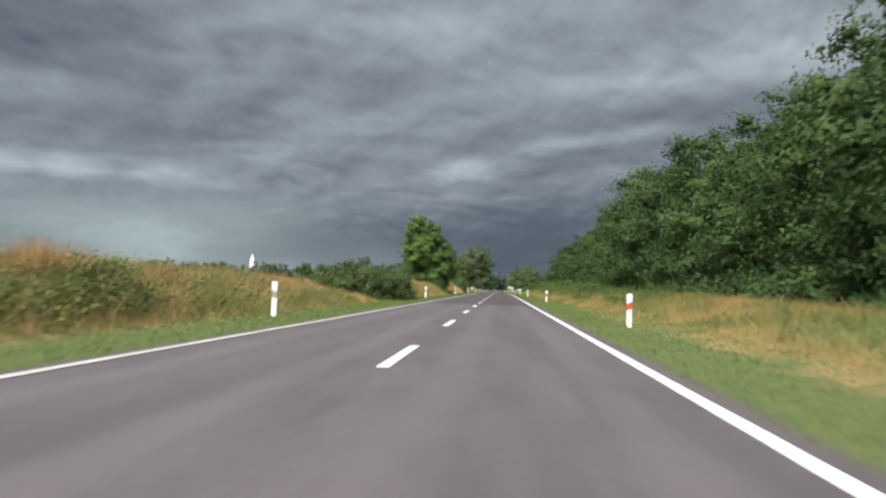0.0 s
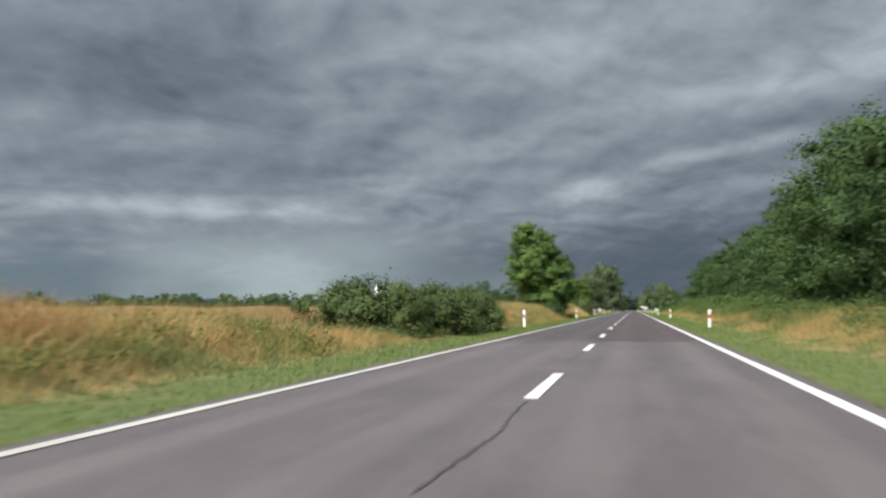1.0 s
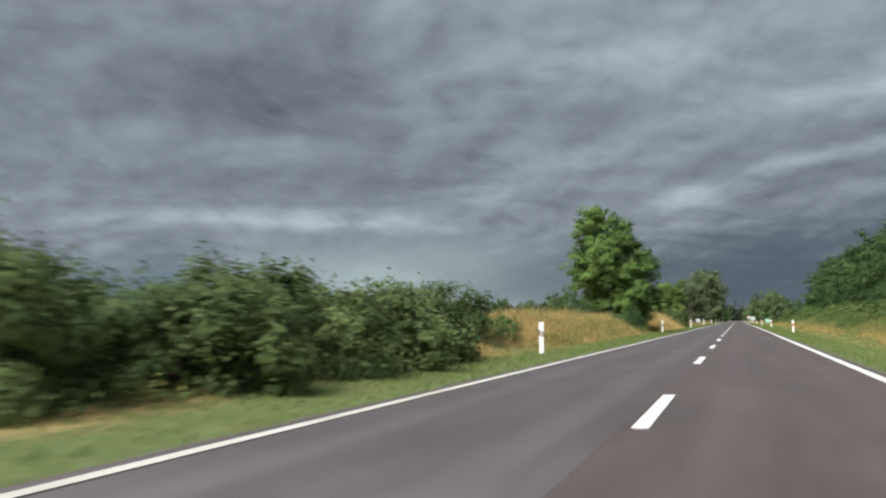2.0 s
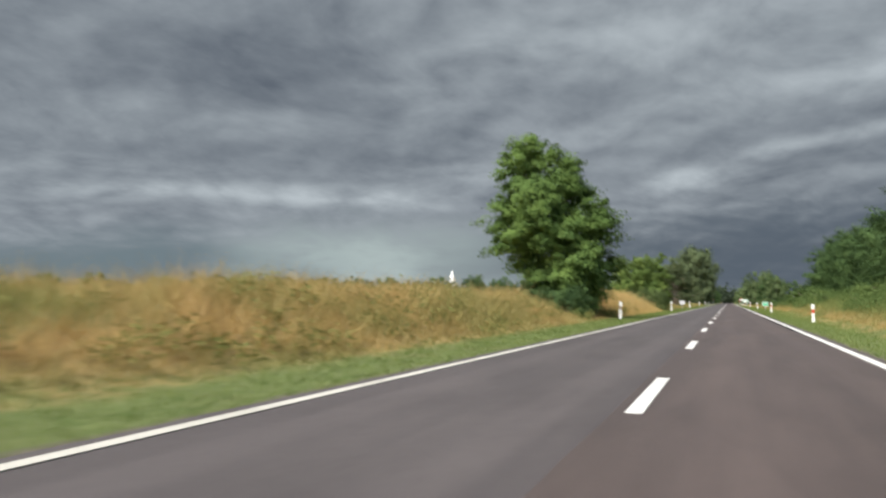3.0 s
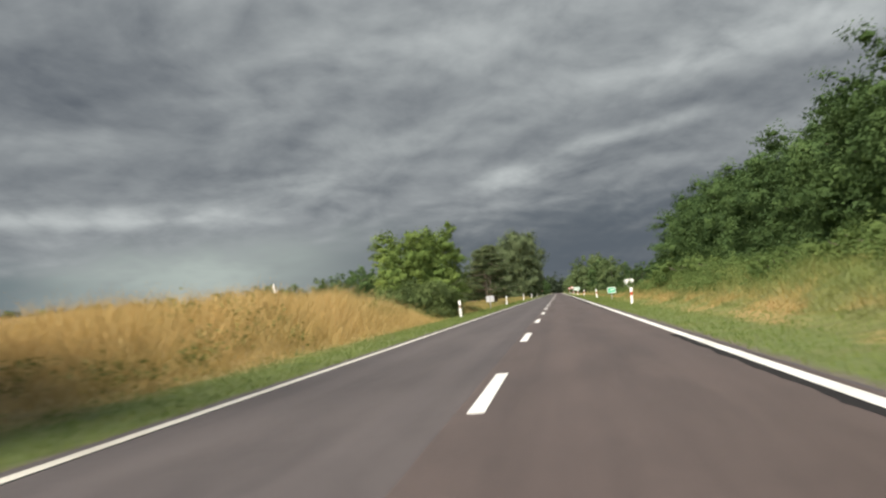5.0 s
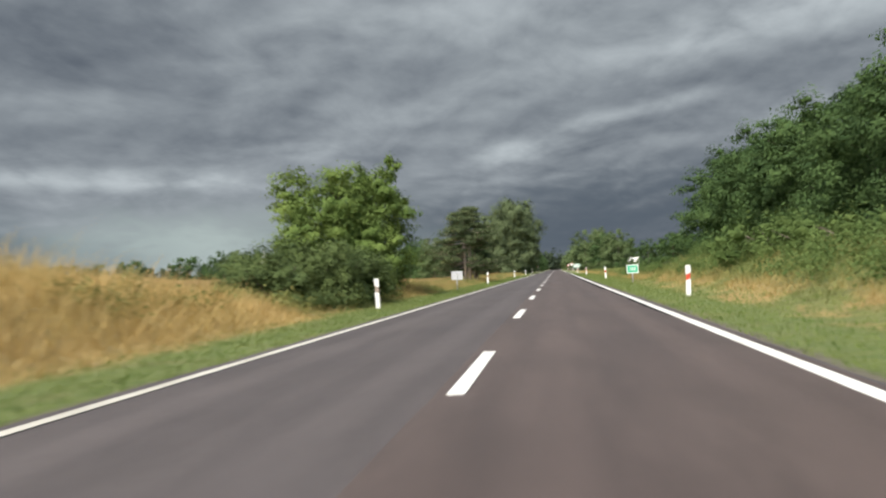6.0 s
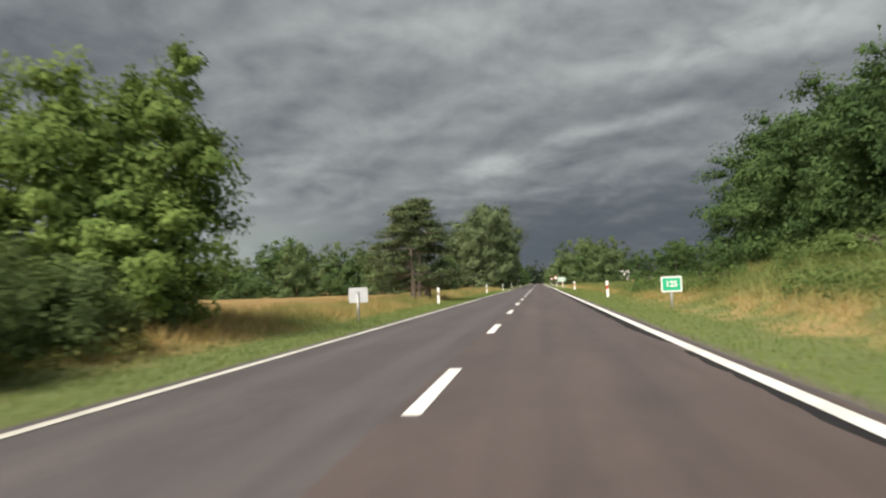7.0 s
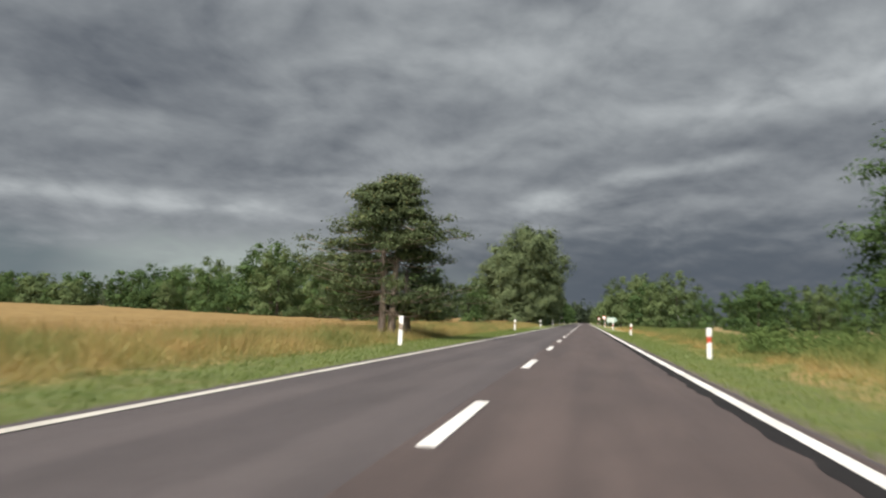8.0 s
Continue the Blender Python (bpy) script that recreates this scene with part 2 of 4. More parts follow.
def blades_material(name, tone=None, a=None, b=None):
    m = bpy.data.materials.new(name)
    tr = nodes_of(m)
    at = add(tr, "ShaderNodeTexCoord").outputs["Object"]
    rnd = add(tr, "ShaderNodeNewGeometry").outputs["Random Per Island"]
    base = grass_tone(tr, at) if tone else blend(tr, ramp(tr, noise_of(tr, at, 0.8, 4.0), 0.35, 0.68), a, b)
    col = blend(tr, calc(tr, "MULTIPLY", rnd, 0.55), base, add(tr, "ShaderNodeVectorMath", "SCALE", i0=base, Scale=1.5).outputs[0])
    diff = add(tr, "ShaderNodeBsdfPrincipled", None, Base_Color=col, Roughness=0.75)
    trans = add(tr, "ShaderNodeBsdfTranslucent", None, Color=col)
    finish(tr, add(tr, "ShaderNodeMixShader", None, Fac=0.42, i1=diff.outputs[0], i2=trans.outputs[0]))
    return m


def leaves_material(name, dark, light, dry=0.0):
    m = bpy.data.materials.new(name)
    tr = nodes_of(m)
    at = add(tr, "ShaderNodeTexCoord").outputs["Object"]
    rnd = add(tr, "ShaderNodeNewGeometry").outputs["Random Per Island"]
    own = add(tr, "ShaderNodeObjectInfo").outputs["Random"]
    clump = ramp(tr, noise_of(tr, at, 0.55, 3.0), 0.3, 0.7)
    f = calc(tr, "MULTIPLY_ADD", clump, 0.55, calc(tr, "MULTIPLY_ADD", rnd, 0.18, calc(tr, "MULTIPLY", own, 0.28)))
    col = blend(tr, f, dark, light)
    if dry:
        col = blend(tr, calc(tr, "MULTIPLY", ramp(tr, rnd, 1 - dry, 1.0), 0.8), col, (0.20, 0.16, 0.05))
    diff = add(tr, "ShaderNodeBsdfPrincipled", None, Base_Color=col, Roughness=0.7, Specular_IOR_Level=0.12)
    trans = add(tr, "ShaderNodeBsdfTranslucent", None, Color=col)
    finish(tr, add(tr, "ShaderNodeMixShader", None, Fac=0.25, i1=diff.outputs[0], i2=trans.outputs[0]))
    return m


def bark_material(name, a, b):
    m = bpy.data.materials.new(name)
    tr = nodes_of(m)
    at = add(tr, "ShaderNodeTexCoord").outputs["Object"]
    tall = add(tr, "ShaderNodeMapping", None, Vector=at, Scale=(1, 1, 0.22)).outputs[0]
    rib = noise_of(tr, tall, 14.0, 5.0, 0.6)
    col = blend(tr, ramp(tr, rib, 0.35, 0.65), a, b)
    finish(tr, add(tr, "ShaderNodeBsdfPrincipled", None, Base_Color=col, Roughness=0.9, Normal=bumped(tr, rib, 0.9, 0.05)))
    return m


M_OLD = asphalt("old_asphalt", (0.112, 0.095, 0.095), (0.143, 0.122, 0.119), 0.2, 0.66)
M_NEW = asphalt("new_asphalt", (0.066, 0.046, 0.040), (0.092, 0.066, 0.058), 0.16, None, 0.50, 0.8)
M_SEAL = asphalt("bitumen", (0.012, 0.011, 0.012), (0.02, 0.019, 0.019), 0.0, None, 0.82, 0.25)
M_CRACK = asphalt("old_tar", (0.07, 0.062, 0.063), (0.085, 0.076, 0.075))
M_LINE = line_paint("white_line_paint")
M_LINE_WORN = line_paint("worn_line_paint", (0.60, 0.575, 0.51), (0.47, 0.445, 0.385))
M_GROUND = soil_and_grass()
M_TALL = blades_material("tall_dry_grass", tone=True)
M_SHORT = blades_material("mown_grass", a=(0.118, 0.172, 0.039), b=(0.19, 0.228, 0.062))
M_PLUME = blades_material("dry_plumes", a=(0.46, 0.275, 0.125), b=(0.36, 0.215, 0.095))
M_WHEAT = blades_material("ripe_wheat", a=(0.38, 0.265, 0.105), b=(0.30, 0.20, 0.075))
M_WEED = leaves_material("weed_leaves", (0.072, 0.118, 0.034), (0.155, 0.208, 0.066))
M_BANK_WEED = leaves_material("bank_weed_leaves", (0.10, 0.128, 0.042), (0.20, 0.22, 0.075), 0.2)
M_DRY_WEED = leaves_material("dry_weed_leaves", (0.15, 0.165, 0.048), (0.27, 0.27, 0.09), 0.15)
M_BRAMBLE = leaves_material("bramble_leaves", (0.058, 0.10, 0.028), (0.145, 0.195, 0.058))
M_LEAF_A = leaves_material("maple_leaves", (0.04, 0.084, 0.025), (0.18, 0.27, 0.068))
M_LEAF_B = leaves_material("walnut_leaves", (0.085, 0.14, 0.034), (0.25, 0.325, 0.085))
M_LEAF_W = leaves_material("wood_leaves", (0.029, 0.060, 0.023), (0.112, 0.176, 0.057))
M_LEAF_D = leaves_material("bush_leaves", (0.047, 0.078, 0.029), (0.155, 0.20, 0.068))
# distance haze is mixed into this leaf colour, hence the pale grey
M_LEAF_HAZED = leaves_material("hazed_leaves", (0.070, 0.106, 0.042), (0.162, 0.212, 0.088))
M_POPLAR = leaves_material("grey_poplar_leaves", (0.085, 0.118, 0.056), (0.195, 0.24, 0.118))
M_NEEDLE = leaves_material("pine_needles", (0.05, 0.075, 0.034), (0.14, 0.172, 0.078), 0.05)
M_FAR = leaves_material("far_leaves", (0.04, 0.06, 0.038), (0.10, 0.13, 0.075))
M_BARK = bark_material("bark", (0.06, 0.045, 0.033), (0.15, 0.12, 0.09))
M_PINE_BARK = bark_material("pine_bark", (0.19, 0.145, 0.115), (0.40, 0.32, 0.26))
M_POST = plain("post_white", (0.8, 0.79, 0.76), 0.45, 0.0, 0.12)
M_RED = plain("red_reflector", (0.62, 0.085, 0.045), 0.3, 0.0, 0.1)
M_GREYBAND = plain("grey_reflector", (0.36, 0.29, 0.24), 0.35, 0.0, 0.2)
M_GREEN = plain("sign_green", (0.015, 0.47, 0.24), 0.35, 0.0, 0.08)
M_WHITE = plain("sign_white", (0.8, 0.8, 0.78), 0.4, 0.0, 0.06)
M_ALU = plain("sign_back", (0.62, 0.62, 0.64), 0.45, 0.3, 0.12)
M_STEEL = plain("galvanised_pole", (0.42, 0.42, 0.41), 0.5, 0.6, 0.2)
M_PALE = plain("sign_pale_green", (0.34, 0.46, 0.37), 0.4, 0.0, 0.1)
M_PLASTER = plain("white_plaster", (0.8, 0.8, 0.79), 0.8, 0.0, 0.08, 0.2)


# ---------------------------------------------------------------- building blocks
def part(name, data, material, parent=None, label=""):
    """A bmesh or a mesh as one object under a thing or a part."""
    if isinstance(data, bmesh.types.BMesh):
        me = bpy.data.meshes.new(name)
        data.to_mesh(me)
        data.free()
        data = me
    if material and not data.materials:
        data.materials.append(material)
    ob = new(name, data)
    ob.parent = parent
    return tagged(ob, label)


def thing(name, at=(0, 0, 0), label="", category="", group="", kind="", turn=0.0, scale=1.0):
    ob = new(name)
    ob.empty_display_size = 0.2
    ob.matrix_world = pose(*at, 0, 0, turn) @ Matrix.Scale(scale, 4)
    return tagged(ob, label, category, group, kind)


def mesh_of(name, verts, faces, smooth=False):
    """A mesh from arrays: verts (n, 3), faces (m, 3 or 4)."""
    verts, faces = np.asarray(verts, np.float32), np.asarray(faces, np.int32)
    k = faces.shape[1]
    me = bpy.data.meshes.new(name)
    me.vertices.add(len(verts))
    me.vertices.foreach_set("co", verts.ravel())
    me.loops.add(faces.size)
    me.loops.foreach_set("vertex_index", faces.ravel())
    me.polygons.add(len(faces))
    me.polygons.foreach_set("loop_start", np.arange(0, faces.size, k, dtype=np.int32))
    me.update(calc_edges=True)
    me.polygons.foreach_set("use_smooth", np.full(len(faces), smooth))
    me.validate()
    return me


def box(bm, x0, x1, y0, y1, z0, z1, bevel=0.0):
    made = bmesh.ops.create_cube(bm, size=1.0, matrix=Matrix.Translation(((x0 + x1) / 2, (y0 + y1) / 2, (z0 + z1) / 2)) @ Matrix.Diagonal((x1 - x0, y1 - y0, z1 - z0, 1)))
    if bevel:
        edges = list({e for v in made["verts"] for e in v.link_edges})
        bmesh.ops.bevel(bm, geom=edges, offset=bevel, segments=2, affect="EDGES")
    return bm


def tube_arrays(points, radii, sides=8):
    """A tapered tube along points."""
    verts, faces = [], []
    pts = [Vector(p) for p in points]
    for i, (p, r) in enumerate(zip(pts, map(float, radii))):
        way = (pts[min(i + 1, len(pts) - 1)] - pts[max(i - 1, 0)]).normalized()
        side = way.cross(Vector((0.31, 0.95, 0.02))).normalized()
        other = way.cross(side)
        for k in range(sides):
            a = 2 * math.pi * k / sides
            verts.append(p + r * (side * math.cos(a) + other * math.sin(a)))
        if i:
            b = (i - 1) * sides
            for k in range(sides):
                faces.append((b + k, b + (k + 1) % sides, b + sides + (k + 1) % sides, b + sides + k))
    return [tuple(v) for v in verts], faces


def tubes(name, list_of):
    verts, faces = [], []
    for points, radii, sides in list_of:
        v, f = tube_arrays(points, radii, sides)
        faces += [tuple(i + len(verts) for i in q) for q in f]
        verts += v
    return mesh_of(name, verts, faces, True)


def leaf_cards(rng, centres, size, up=0.35, long=1.0, droop=0.0, out=None):
    """Four-cornered leaves, folded along the middle, at the centres; out: the way that a leaf's face turns to."""
    n = len(centres)
    nor = rng.normal(size=(n, 3)) * (1.0 if out is None else 0.26)
    if out is not None:
        nor += out
    nor[:, 2] += up
    nor /= np.linalg.norm(nor, axis=1)[:, None] + 1e-9
    ax = rng.normal(size=(n, 3))
    ax[:, 2] -= droop + 0.35
    ax -= nor * (ax * nor).sum(1)[:, None]
    ax /= np.linalg.norm(ax, axis=1)[:, None] + 1e-9
    side = np.cross(ax, nor)
    s = size * rng.uniform(0.55, 1.25, (n, 1))
    a, b = ax * s * 0.62 * long, side * s * 0.42
    bend = nor * s * -0.16
    verts = np.stack([centres - a + b, centres - a * 0.6 - b + bend, centres + a * 1.2 + bend], 1).reshape(-1, 3)
    idx = np.arange(n * 3).reshape(-1, 3)
    return verts, idx


def ball_arrays():
    bm = bmesh.new()
    bmesh.ops.create_icosphere(bm, subdivisions=1, radius=1.0)
    v = np.array([tuple(q.co) for q in bm.verts])
    f = np.array([[q.index for q in g.verts] for g in bm.faces])
    bm.free()
    return v, f


BALL_V, BALL_F = ball_arrays()


def cores(rng, centres, sizes, squash):
    """The dense dark inside of each leaf clump: small lumpy hulls."""
    n, k = len(centres), len(BALL_V)
    lump = rng.uniform(0.6, 1.15, (n, k, 1))
    v = BALL_V[None] * lump * sizes[:, None, None] * (1, 1, squash) + centres[:, None]
    f = (BALL_F[None] + (np.arange(n) * k)[:, None, None]).reshape(-1, 3)
    return v.reshape(-1, 3), f


def crown_mesh(rng, name, points, leaf, core=0.5, squash=0.62):
    pts, face, centres, sizes = points
    v, f = leaf_cards(rng, pts, leaf, out=face)
    cv, cf = cores(rng, centres, sizes * core, squash)
    return mesh_of(name, np.concatenate([v, cv]), np.concatenate([f, cf + len(v)]))


# ---------------------------------------------------------------- ground
def lerp(y, pairs):
    return np.interp(y, [p[0] for p in pairs], [p[1] for p in pairs])


BANK_L = ((-40, 0.9), (0, 0.95), (32, 0.85), (44, 0.55), (52, 0.2), (74, 0.15), (80, 0.75), (86, 1.0), (100, 1.04), (114, 1.0), (121, 0.35), (132, 0.2), (137, 0.7), (144, 1.3), (158, 1.4), (165, 1.1), (171, 0.55), (178, 0.45), (196, 0.35), (210, 0.2), (240, 0.0), (320, 0.05), (700, 0.4))
FIELD_L = ((-40, 0.8), (40, 0.75), (120, 0.8), (150, 1.2), (175, 1.0), (200, 0.25), (225, -0.08), (320, -0.05), (700, 0.4))
BANK_R = ((-40, 0.55), (20, 0.6), (80, 0.7), (105, 1.2), (150, 1.55), (203, 1.4), (216, 0.7), (230, 0.25), (320, 0.2), (700, 0.4))


def ground_z(x, y):
    """Height of the ground sheet: road bed, verges, banks and fields."""
    x, y = np.asarray(x, float), np.asarray(y, float)
    off = x + 1.14
    left = np.clip((-off - 5.9) / 3.2, 0, 1)
    right = np.clip((off - 5.9) / 5.0, 0, 1)
    ease = lambda s: s * s * (3 - 2 * s)  # noqa: E731
    inland = ease(np.clip((-off - 10.0) / 4.0, 0, 1))
    bank = lerp(y, BANK_L) * (1 - inland) + lerp(y, FIELD_L) * inland
    z = np.where(off < 0, ease(left) * bank, ease(right) * lerp(y, BANK_R))
    bumps = 0.17 * np.sin(x * 0.9 + 0.23 * y) * np.sin(y * 0.31 + 0.5 * x) + 0.06 * np.sin(1.7 * y + x)
    z = z + bumps * np.where(off < 0, left * (1 - 0.8 * inland), right)
    far = np.clip((np.abs(off) - 60) / 500, 0, 1)
    return z * (1 - 0.3 * far) - 0.035


def ground_sheet():
    side = np.r_[np.arange(3.3, 16, 0.35), 17, 19, 22, 26, 32, 40, 55, 80, 120, 200, 350, 600, 1000, 1800, 3200]
    xs = np.r_[-1.14 - side[::-1], -1.14 + side]
    ys = np.r_[-3000, -1200, -500, -200, -100, -60, np.arange(-40, 360, 1.5), np.arange(360, 720, 12), 760, 900, 1100, 1400, 2000, 3200]
    gx, gy = np.meshgrid(xs, ys)
    gz = ground_z(gx, gy)
    gz = np.where(np.abs(gx + 1.14) < 3.5, -0.05, gz)
    verts = np.stack([gx, gy, gz], -1).reshape(-1, 3)
    n = len(xs)
    i = (np.arange(len(ys) - 1)[:, None] * n + np.arange(n - 1)).ravel()
    faces = np.stack([i, i + 1, i + n + 1, i + n], 1)
    return tagged(part("ground", mesh_of("ground", verts, faces, True), M_GROUND), "grassy ground with mown verges, dry banks and stubble fields", "ground", kind="structure")


ground = ground_sheet()

# ---------------------------------------------------------------- road
X_CENTRE, X_LEFT, X_RIGHT = -1.147, -4.694, 2.385
Y0, Y1 = -40.0, 720.0


def ribbon(name, left, right, ys, z, thick):
    """A slab along the road; left and right give its edges at y."""
    a = np.stack([[left(y) for y in ys], ys, np.full(len(ys), z)], 1)
    b = np.stack([[right(y) for y in ys], ys, np.full(len(ys), z)], 1)
    low = np.array([0, 0, -thick])
    verts = np.concatenate([a, b, a + low, b + low])
    n = len(ys)
    i = np.arange(n - 1)
    faces = np.concatenate([
        np.stack([i, i + n, i + n + 1, i + 1], 1), np.stack([i + 2 * n, i, i + 1, i + 2 * n + 1], 1), np.stack([i + n, i + 3 * n, i + 3 * n + 1, i + n + 1], 1),
        np.array([[0, 2 * n, 3 * n, n], [n - 1, 2 * n - 1, 4 * n - 1, 3 * n - 1]]),
    ])
    return mesh_of(name, verts, faces)


def ragged(x, amount, seed):
    return lambda y: x + amount * (noise.noise((y * 0.9, seed, 0)) + 0.5 * noise.noise((y * 3.1, seed, 4)))


ys = np.arange(Y0, Y1 + 0.1, 0.5)
road = tagged(part("road", ribbon("road", ragged(-4.98, 0.05, 1), ragged(2.67, 0.045, 2), ys, 0.0, 0.09), M_OLD), "straight grey asphalt country road with two lanes", "road", kind="structure")
ys = np.arange(54.0, Y1 - 1, 0.5)
part("resurfaced_lane", ribbon("resurfaced_lane", ragged(-1.36, 0.015, 3), ragged(2.60, 0.02, 9), ys, 0.004, 0.02), M_NEW, road, "newer darker asphalt lane")
for y0, y1, x, seed in ((106.0, 142.0, 2.14, 5), (163.0, 185.0, 2.17, 3), (185.0, 330.0, 2.05, 8)):
    ys = np.arange(y0, y1, 0.25)
    inner = ragged(x, 0.09, seed)
    part("sealed_edge", ribbon("sealed_edge", lambda y: min(2.45, inner(y) + 0.35 * max(0.0, 1 - (y - y0) / 6) ** 2), lambda y: 2.47, ys, 0.008, 0.01), M_SEAL, road, "black bitumen seal along the edge line")
for name, x, w, seed in (("edge_line", X_LEFT, 0.085, 6), ("edge_line", X_RIGHT, 0.095, 7)):
    ys = np.arange(Y0, Y1 - 2, 1.0)
    part(name, ribbon(name, ragged(x - w, 0.008, seed), ragged(x + w, 0.008, seed + 20), ys, 0.013, 0.01), M_LINE_WORN if x < 0 else M_LINE, road, "worn white painted edge line" if x < 0 else "white painted edge line")


def dash_mesh():
    bm = box(bmesh.new(), -0.09, 0.09, 0, 4.0, 0.0, 0.011)
    bmesh.ops.bevel(bm, geom=[e for e in bm.edges if abs(e.verts[0].co.z - e.verts[1].co.z) > 0.005], offset=0.012, segments=2, affect="EDGES")
    me = bpy.data.meshes.new("centre_dash")
    bm.to_mesh(me)
    bm.free()
    return me


DASH = dash_mesh()
for k in range(-4, 58):
    ob = part("centre_dash", DASH, M_LINE, road)
    ob.location = (X_CENTRE + 0.01 * math.sin(k * 2.1), 11.19 + 12 * k - (1.4 if k == 4 else 0.0), 0.003)


def crack(points, width, seed):
    """A tar-filled crack: a thin wandering strip."""
    path = []
    for (xa, ya), (xb, yb) in zip(points, points[1:]):
        steps = max(2, int(math.hypot(xb - xa, yb - ya) / 0.12))
        for k in range(steps):
            t = k / steps
            path.append((xa + (xb - xa) * t + 0.05 * noise.noise((ya + t * 7, seed, 1)), ya + (yb - ya) * t + 0.05 * noise.noise((xa + t * 7, seed, 5))))
    verts, faces = [], []
    for k, (x, y) in enumerate(path):
        x2, y2 = path[min(k + 1, len(path) - 1)]
        x1, y1 = path[max(k - 1, 0)]
        d = math.hypot(x2 - x1, y2 - y1) or 1
        w = width * (0.6 + 0.8 * abs(noise.noise((k * 0.35, seed, 9))))
        nx, ny = -(y2 - y1) / d * w, (x2 - x1) / d * w
        verts += [(x + nx, y + ny, 0.0075), (x - nx, y - ny, 0.0075)]
        if k:
            b = 2 * k
            faces.append((b - 2, b - 1, b + 1, b))
    return part("tar_crack", mesh_of("tar_crack", verts, faces), M_CRACK, road, "dark tar-filled crack")


crack([(-1.22, 29.8), (-1.15, 31.4), (-1.09, 32.3), (-1.16, 33.4), (-1.18, 35.0)], 0.02, 1)
crack([(-1.30, 42.9), (-1.20, 44.6), (-1.24, 45.6), (-1.17, 47.0)], 0.013, 3)
crack([(1.2, 37.5), (1.6, 37.7), (2.2, 37.6)], 0.010, 4)
crack([(-4.4, 63.0), (-3.1, 63.3), (-2.2, 63.1)], 0.009, 7)
crack([(-4.2, 98.0), (-2.9, 98.2), (-2.2, 98.3)], 0.009, 8)


# ---------------------------------------------------------------- posts and signs
def delineator(at, band_material, label, slant):
    """A plastic marker post: flat-fronted shaft, inset band, slanted cap."""
    ob = thing("delineator_post", at, label, "marker post", "marker posts along the road")
    for name, material, half, deep, z0, z1 in (("shaft", M_POST, 0.088, 0.05, -0.25, 0.56), ("reflector_band", band_material, 0.078, 0.042, 0.555, 0.775), ("cap", M_POST, 0.094, 0.055, 0.77, 1.08)):
        bm = box(bmesh.new(), -half, half, -deep, deep, z0, z1)
        for v in bm.verts:
            if v.co.y > 0:
                v.co.x *= 0.45
                if name == "cap" and v.co.z > 1.0:
                    v.co.z -= 0.07
            if v.co.z > 0.5 and v.co.z < 1.0:
                v.co.z += slant * v.co.x
        bmesh.ops.bevel(bm, geom=list(bm.edges), offset=0.009, segments=2, affect="EDGES")
        part(name, bm, material, ob, "inset coloured band" if name == "reflector_band" else "")
    return ob


LEFT_Y = (25.9, 77.7, 127.7, 177.3, 226.9, 279.0, 328.0, 378.0, 428.0, 478.0)
RIGHT_Y = (27.2, 75.6, 127.3, 177.5, 226.0, 275.5, 326.0, 376.0, 426.0, 476.0)
post_l = delineator((-6.70, LEFT_Y[0], -0.0), M_GREYBAND, "white plastic marker post with a grey band", -0.3)
post_r = delineator((4.435, RIGHT_Y[0], -0.03), M_RED, "white plastic marker post with a red band", 0.4)
for n, y in enumerate(LEFT_Y[1:]):
    copy_thing(post_l, pose(-6.70, y, 0.0, 0, 1.5 * math.sin(n * 2.3), 4 * math.sin(n * 1.7)))
for n, y in enumerate(RIGHT_Y[1:]):
    copy_thing(post_r, pose(4.435, y, -0.03, 0, 1.5 * math.cos(n * 2.9), 4 * math.cos(n * 1.3)))


def rounded_plate(w, h, r, y0, y1, z):
    """A plate in the xz plane with rounded corners, from y0 to y1 deep, centred at height z."""
    bm = bmesh.new()
    ring = []
    for cx, cz, a0 in ((w / 2 - r, h / 2 - r, 0), (-w / 2 + r, h / 2 - r, 90), (-w / 2 + r, -h / 2 + r, 180), (w / 2 - r, -h / 2 + r, 270)):
        for k in range(5):
            a = radians(a0 + 22.5 * k)
            ring.append(bm.verts.new((cx + r * math.cos(a), y0, z + cz + r * math.sin(a))))
    f = bm.faces.new(ring)
    out = bmesh.ops.extrude_face_region(bm, geom=[f])
    for v in out["geom"]:
        if isinstance(v, bmesh.types.BMVert):
            v.co.y = y1
    bmesh.ops.recalc_face_normals(bm, faces=bm.faces)
    return bm


def pole(x, y, z0, z1, r=0.03):
    bm = bmesh.new()
    bmesh.ops.create_cone(bm, cap_ends=True, segments=14, radius1=r, radius2=r, depth=z1 - z0, matrix=Matrix.Translation((x, y, (z0 + z1) / 2)))
    for f in bm.faces:
        f.smooth = len(f.verts) == 4
    return bm


def lettering(text, size, material, parent, at, turn=(90, 0, 0)):
    curve = bpy.data.curves.new("numerals", "FONT")
    curve.body, curve.size, curve.align_x, curve.align_y, curve.extrude, curve.offset = text, size, "CENTER", "CENTER", 0.002, 0.011
    tmp = bpy.data.objects.new("numerals", curve)
    me = bpy.data.meshes.new_from_object(tmp)
    bpy.data.objects.remove(tmp)
    ob = part("numerals", me, material, parent, "white numerals")
    ob.matrix_basis = pose(*at, *turn)
    return ob


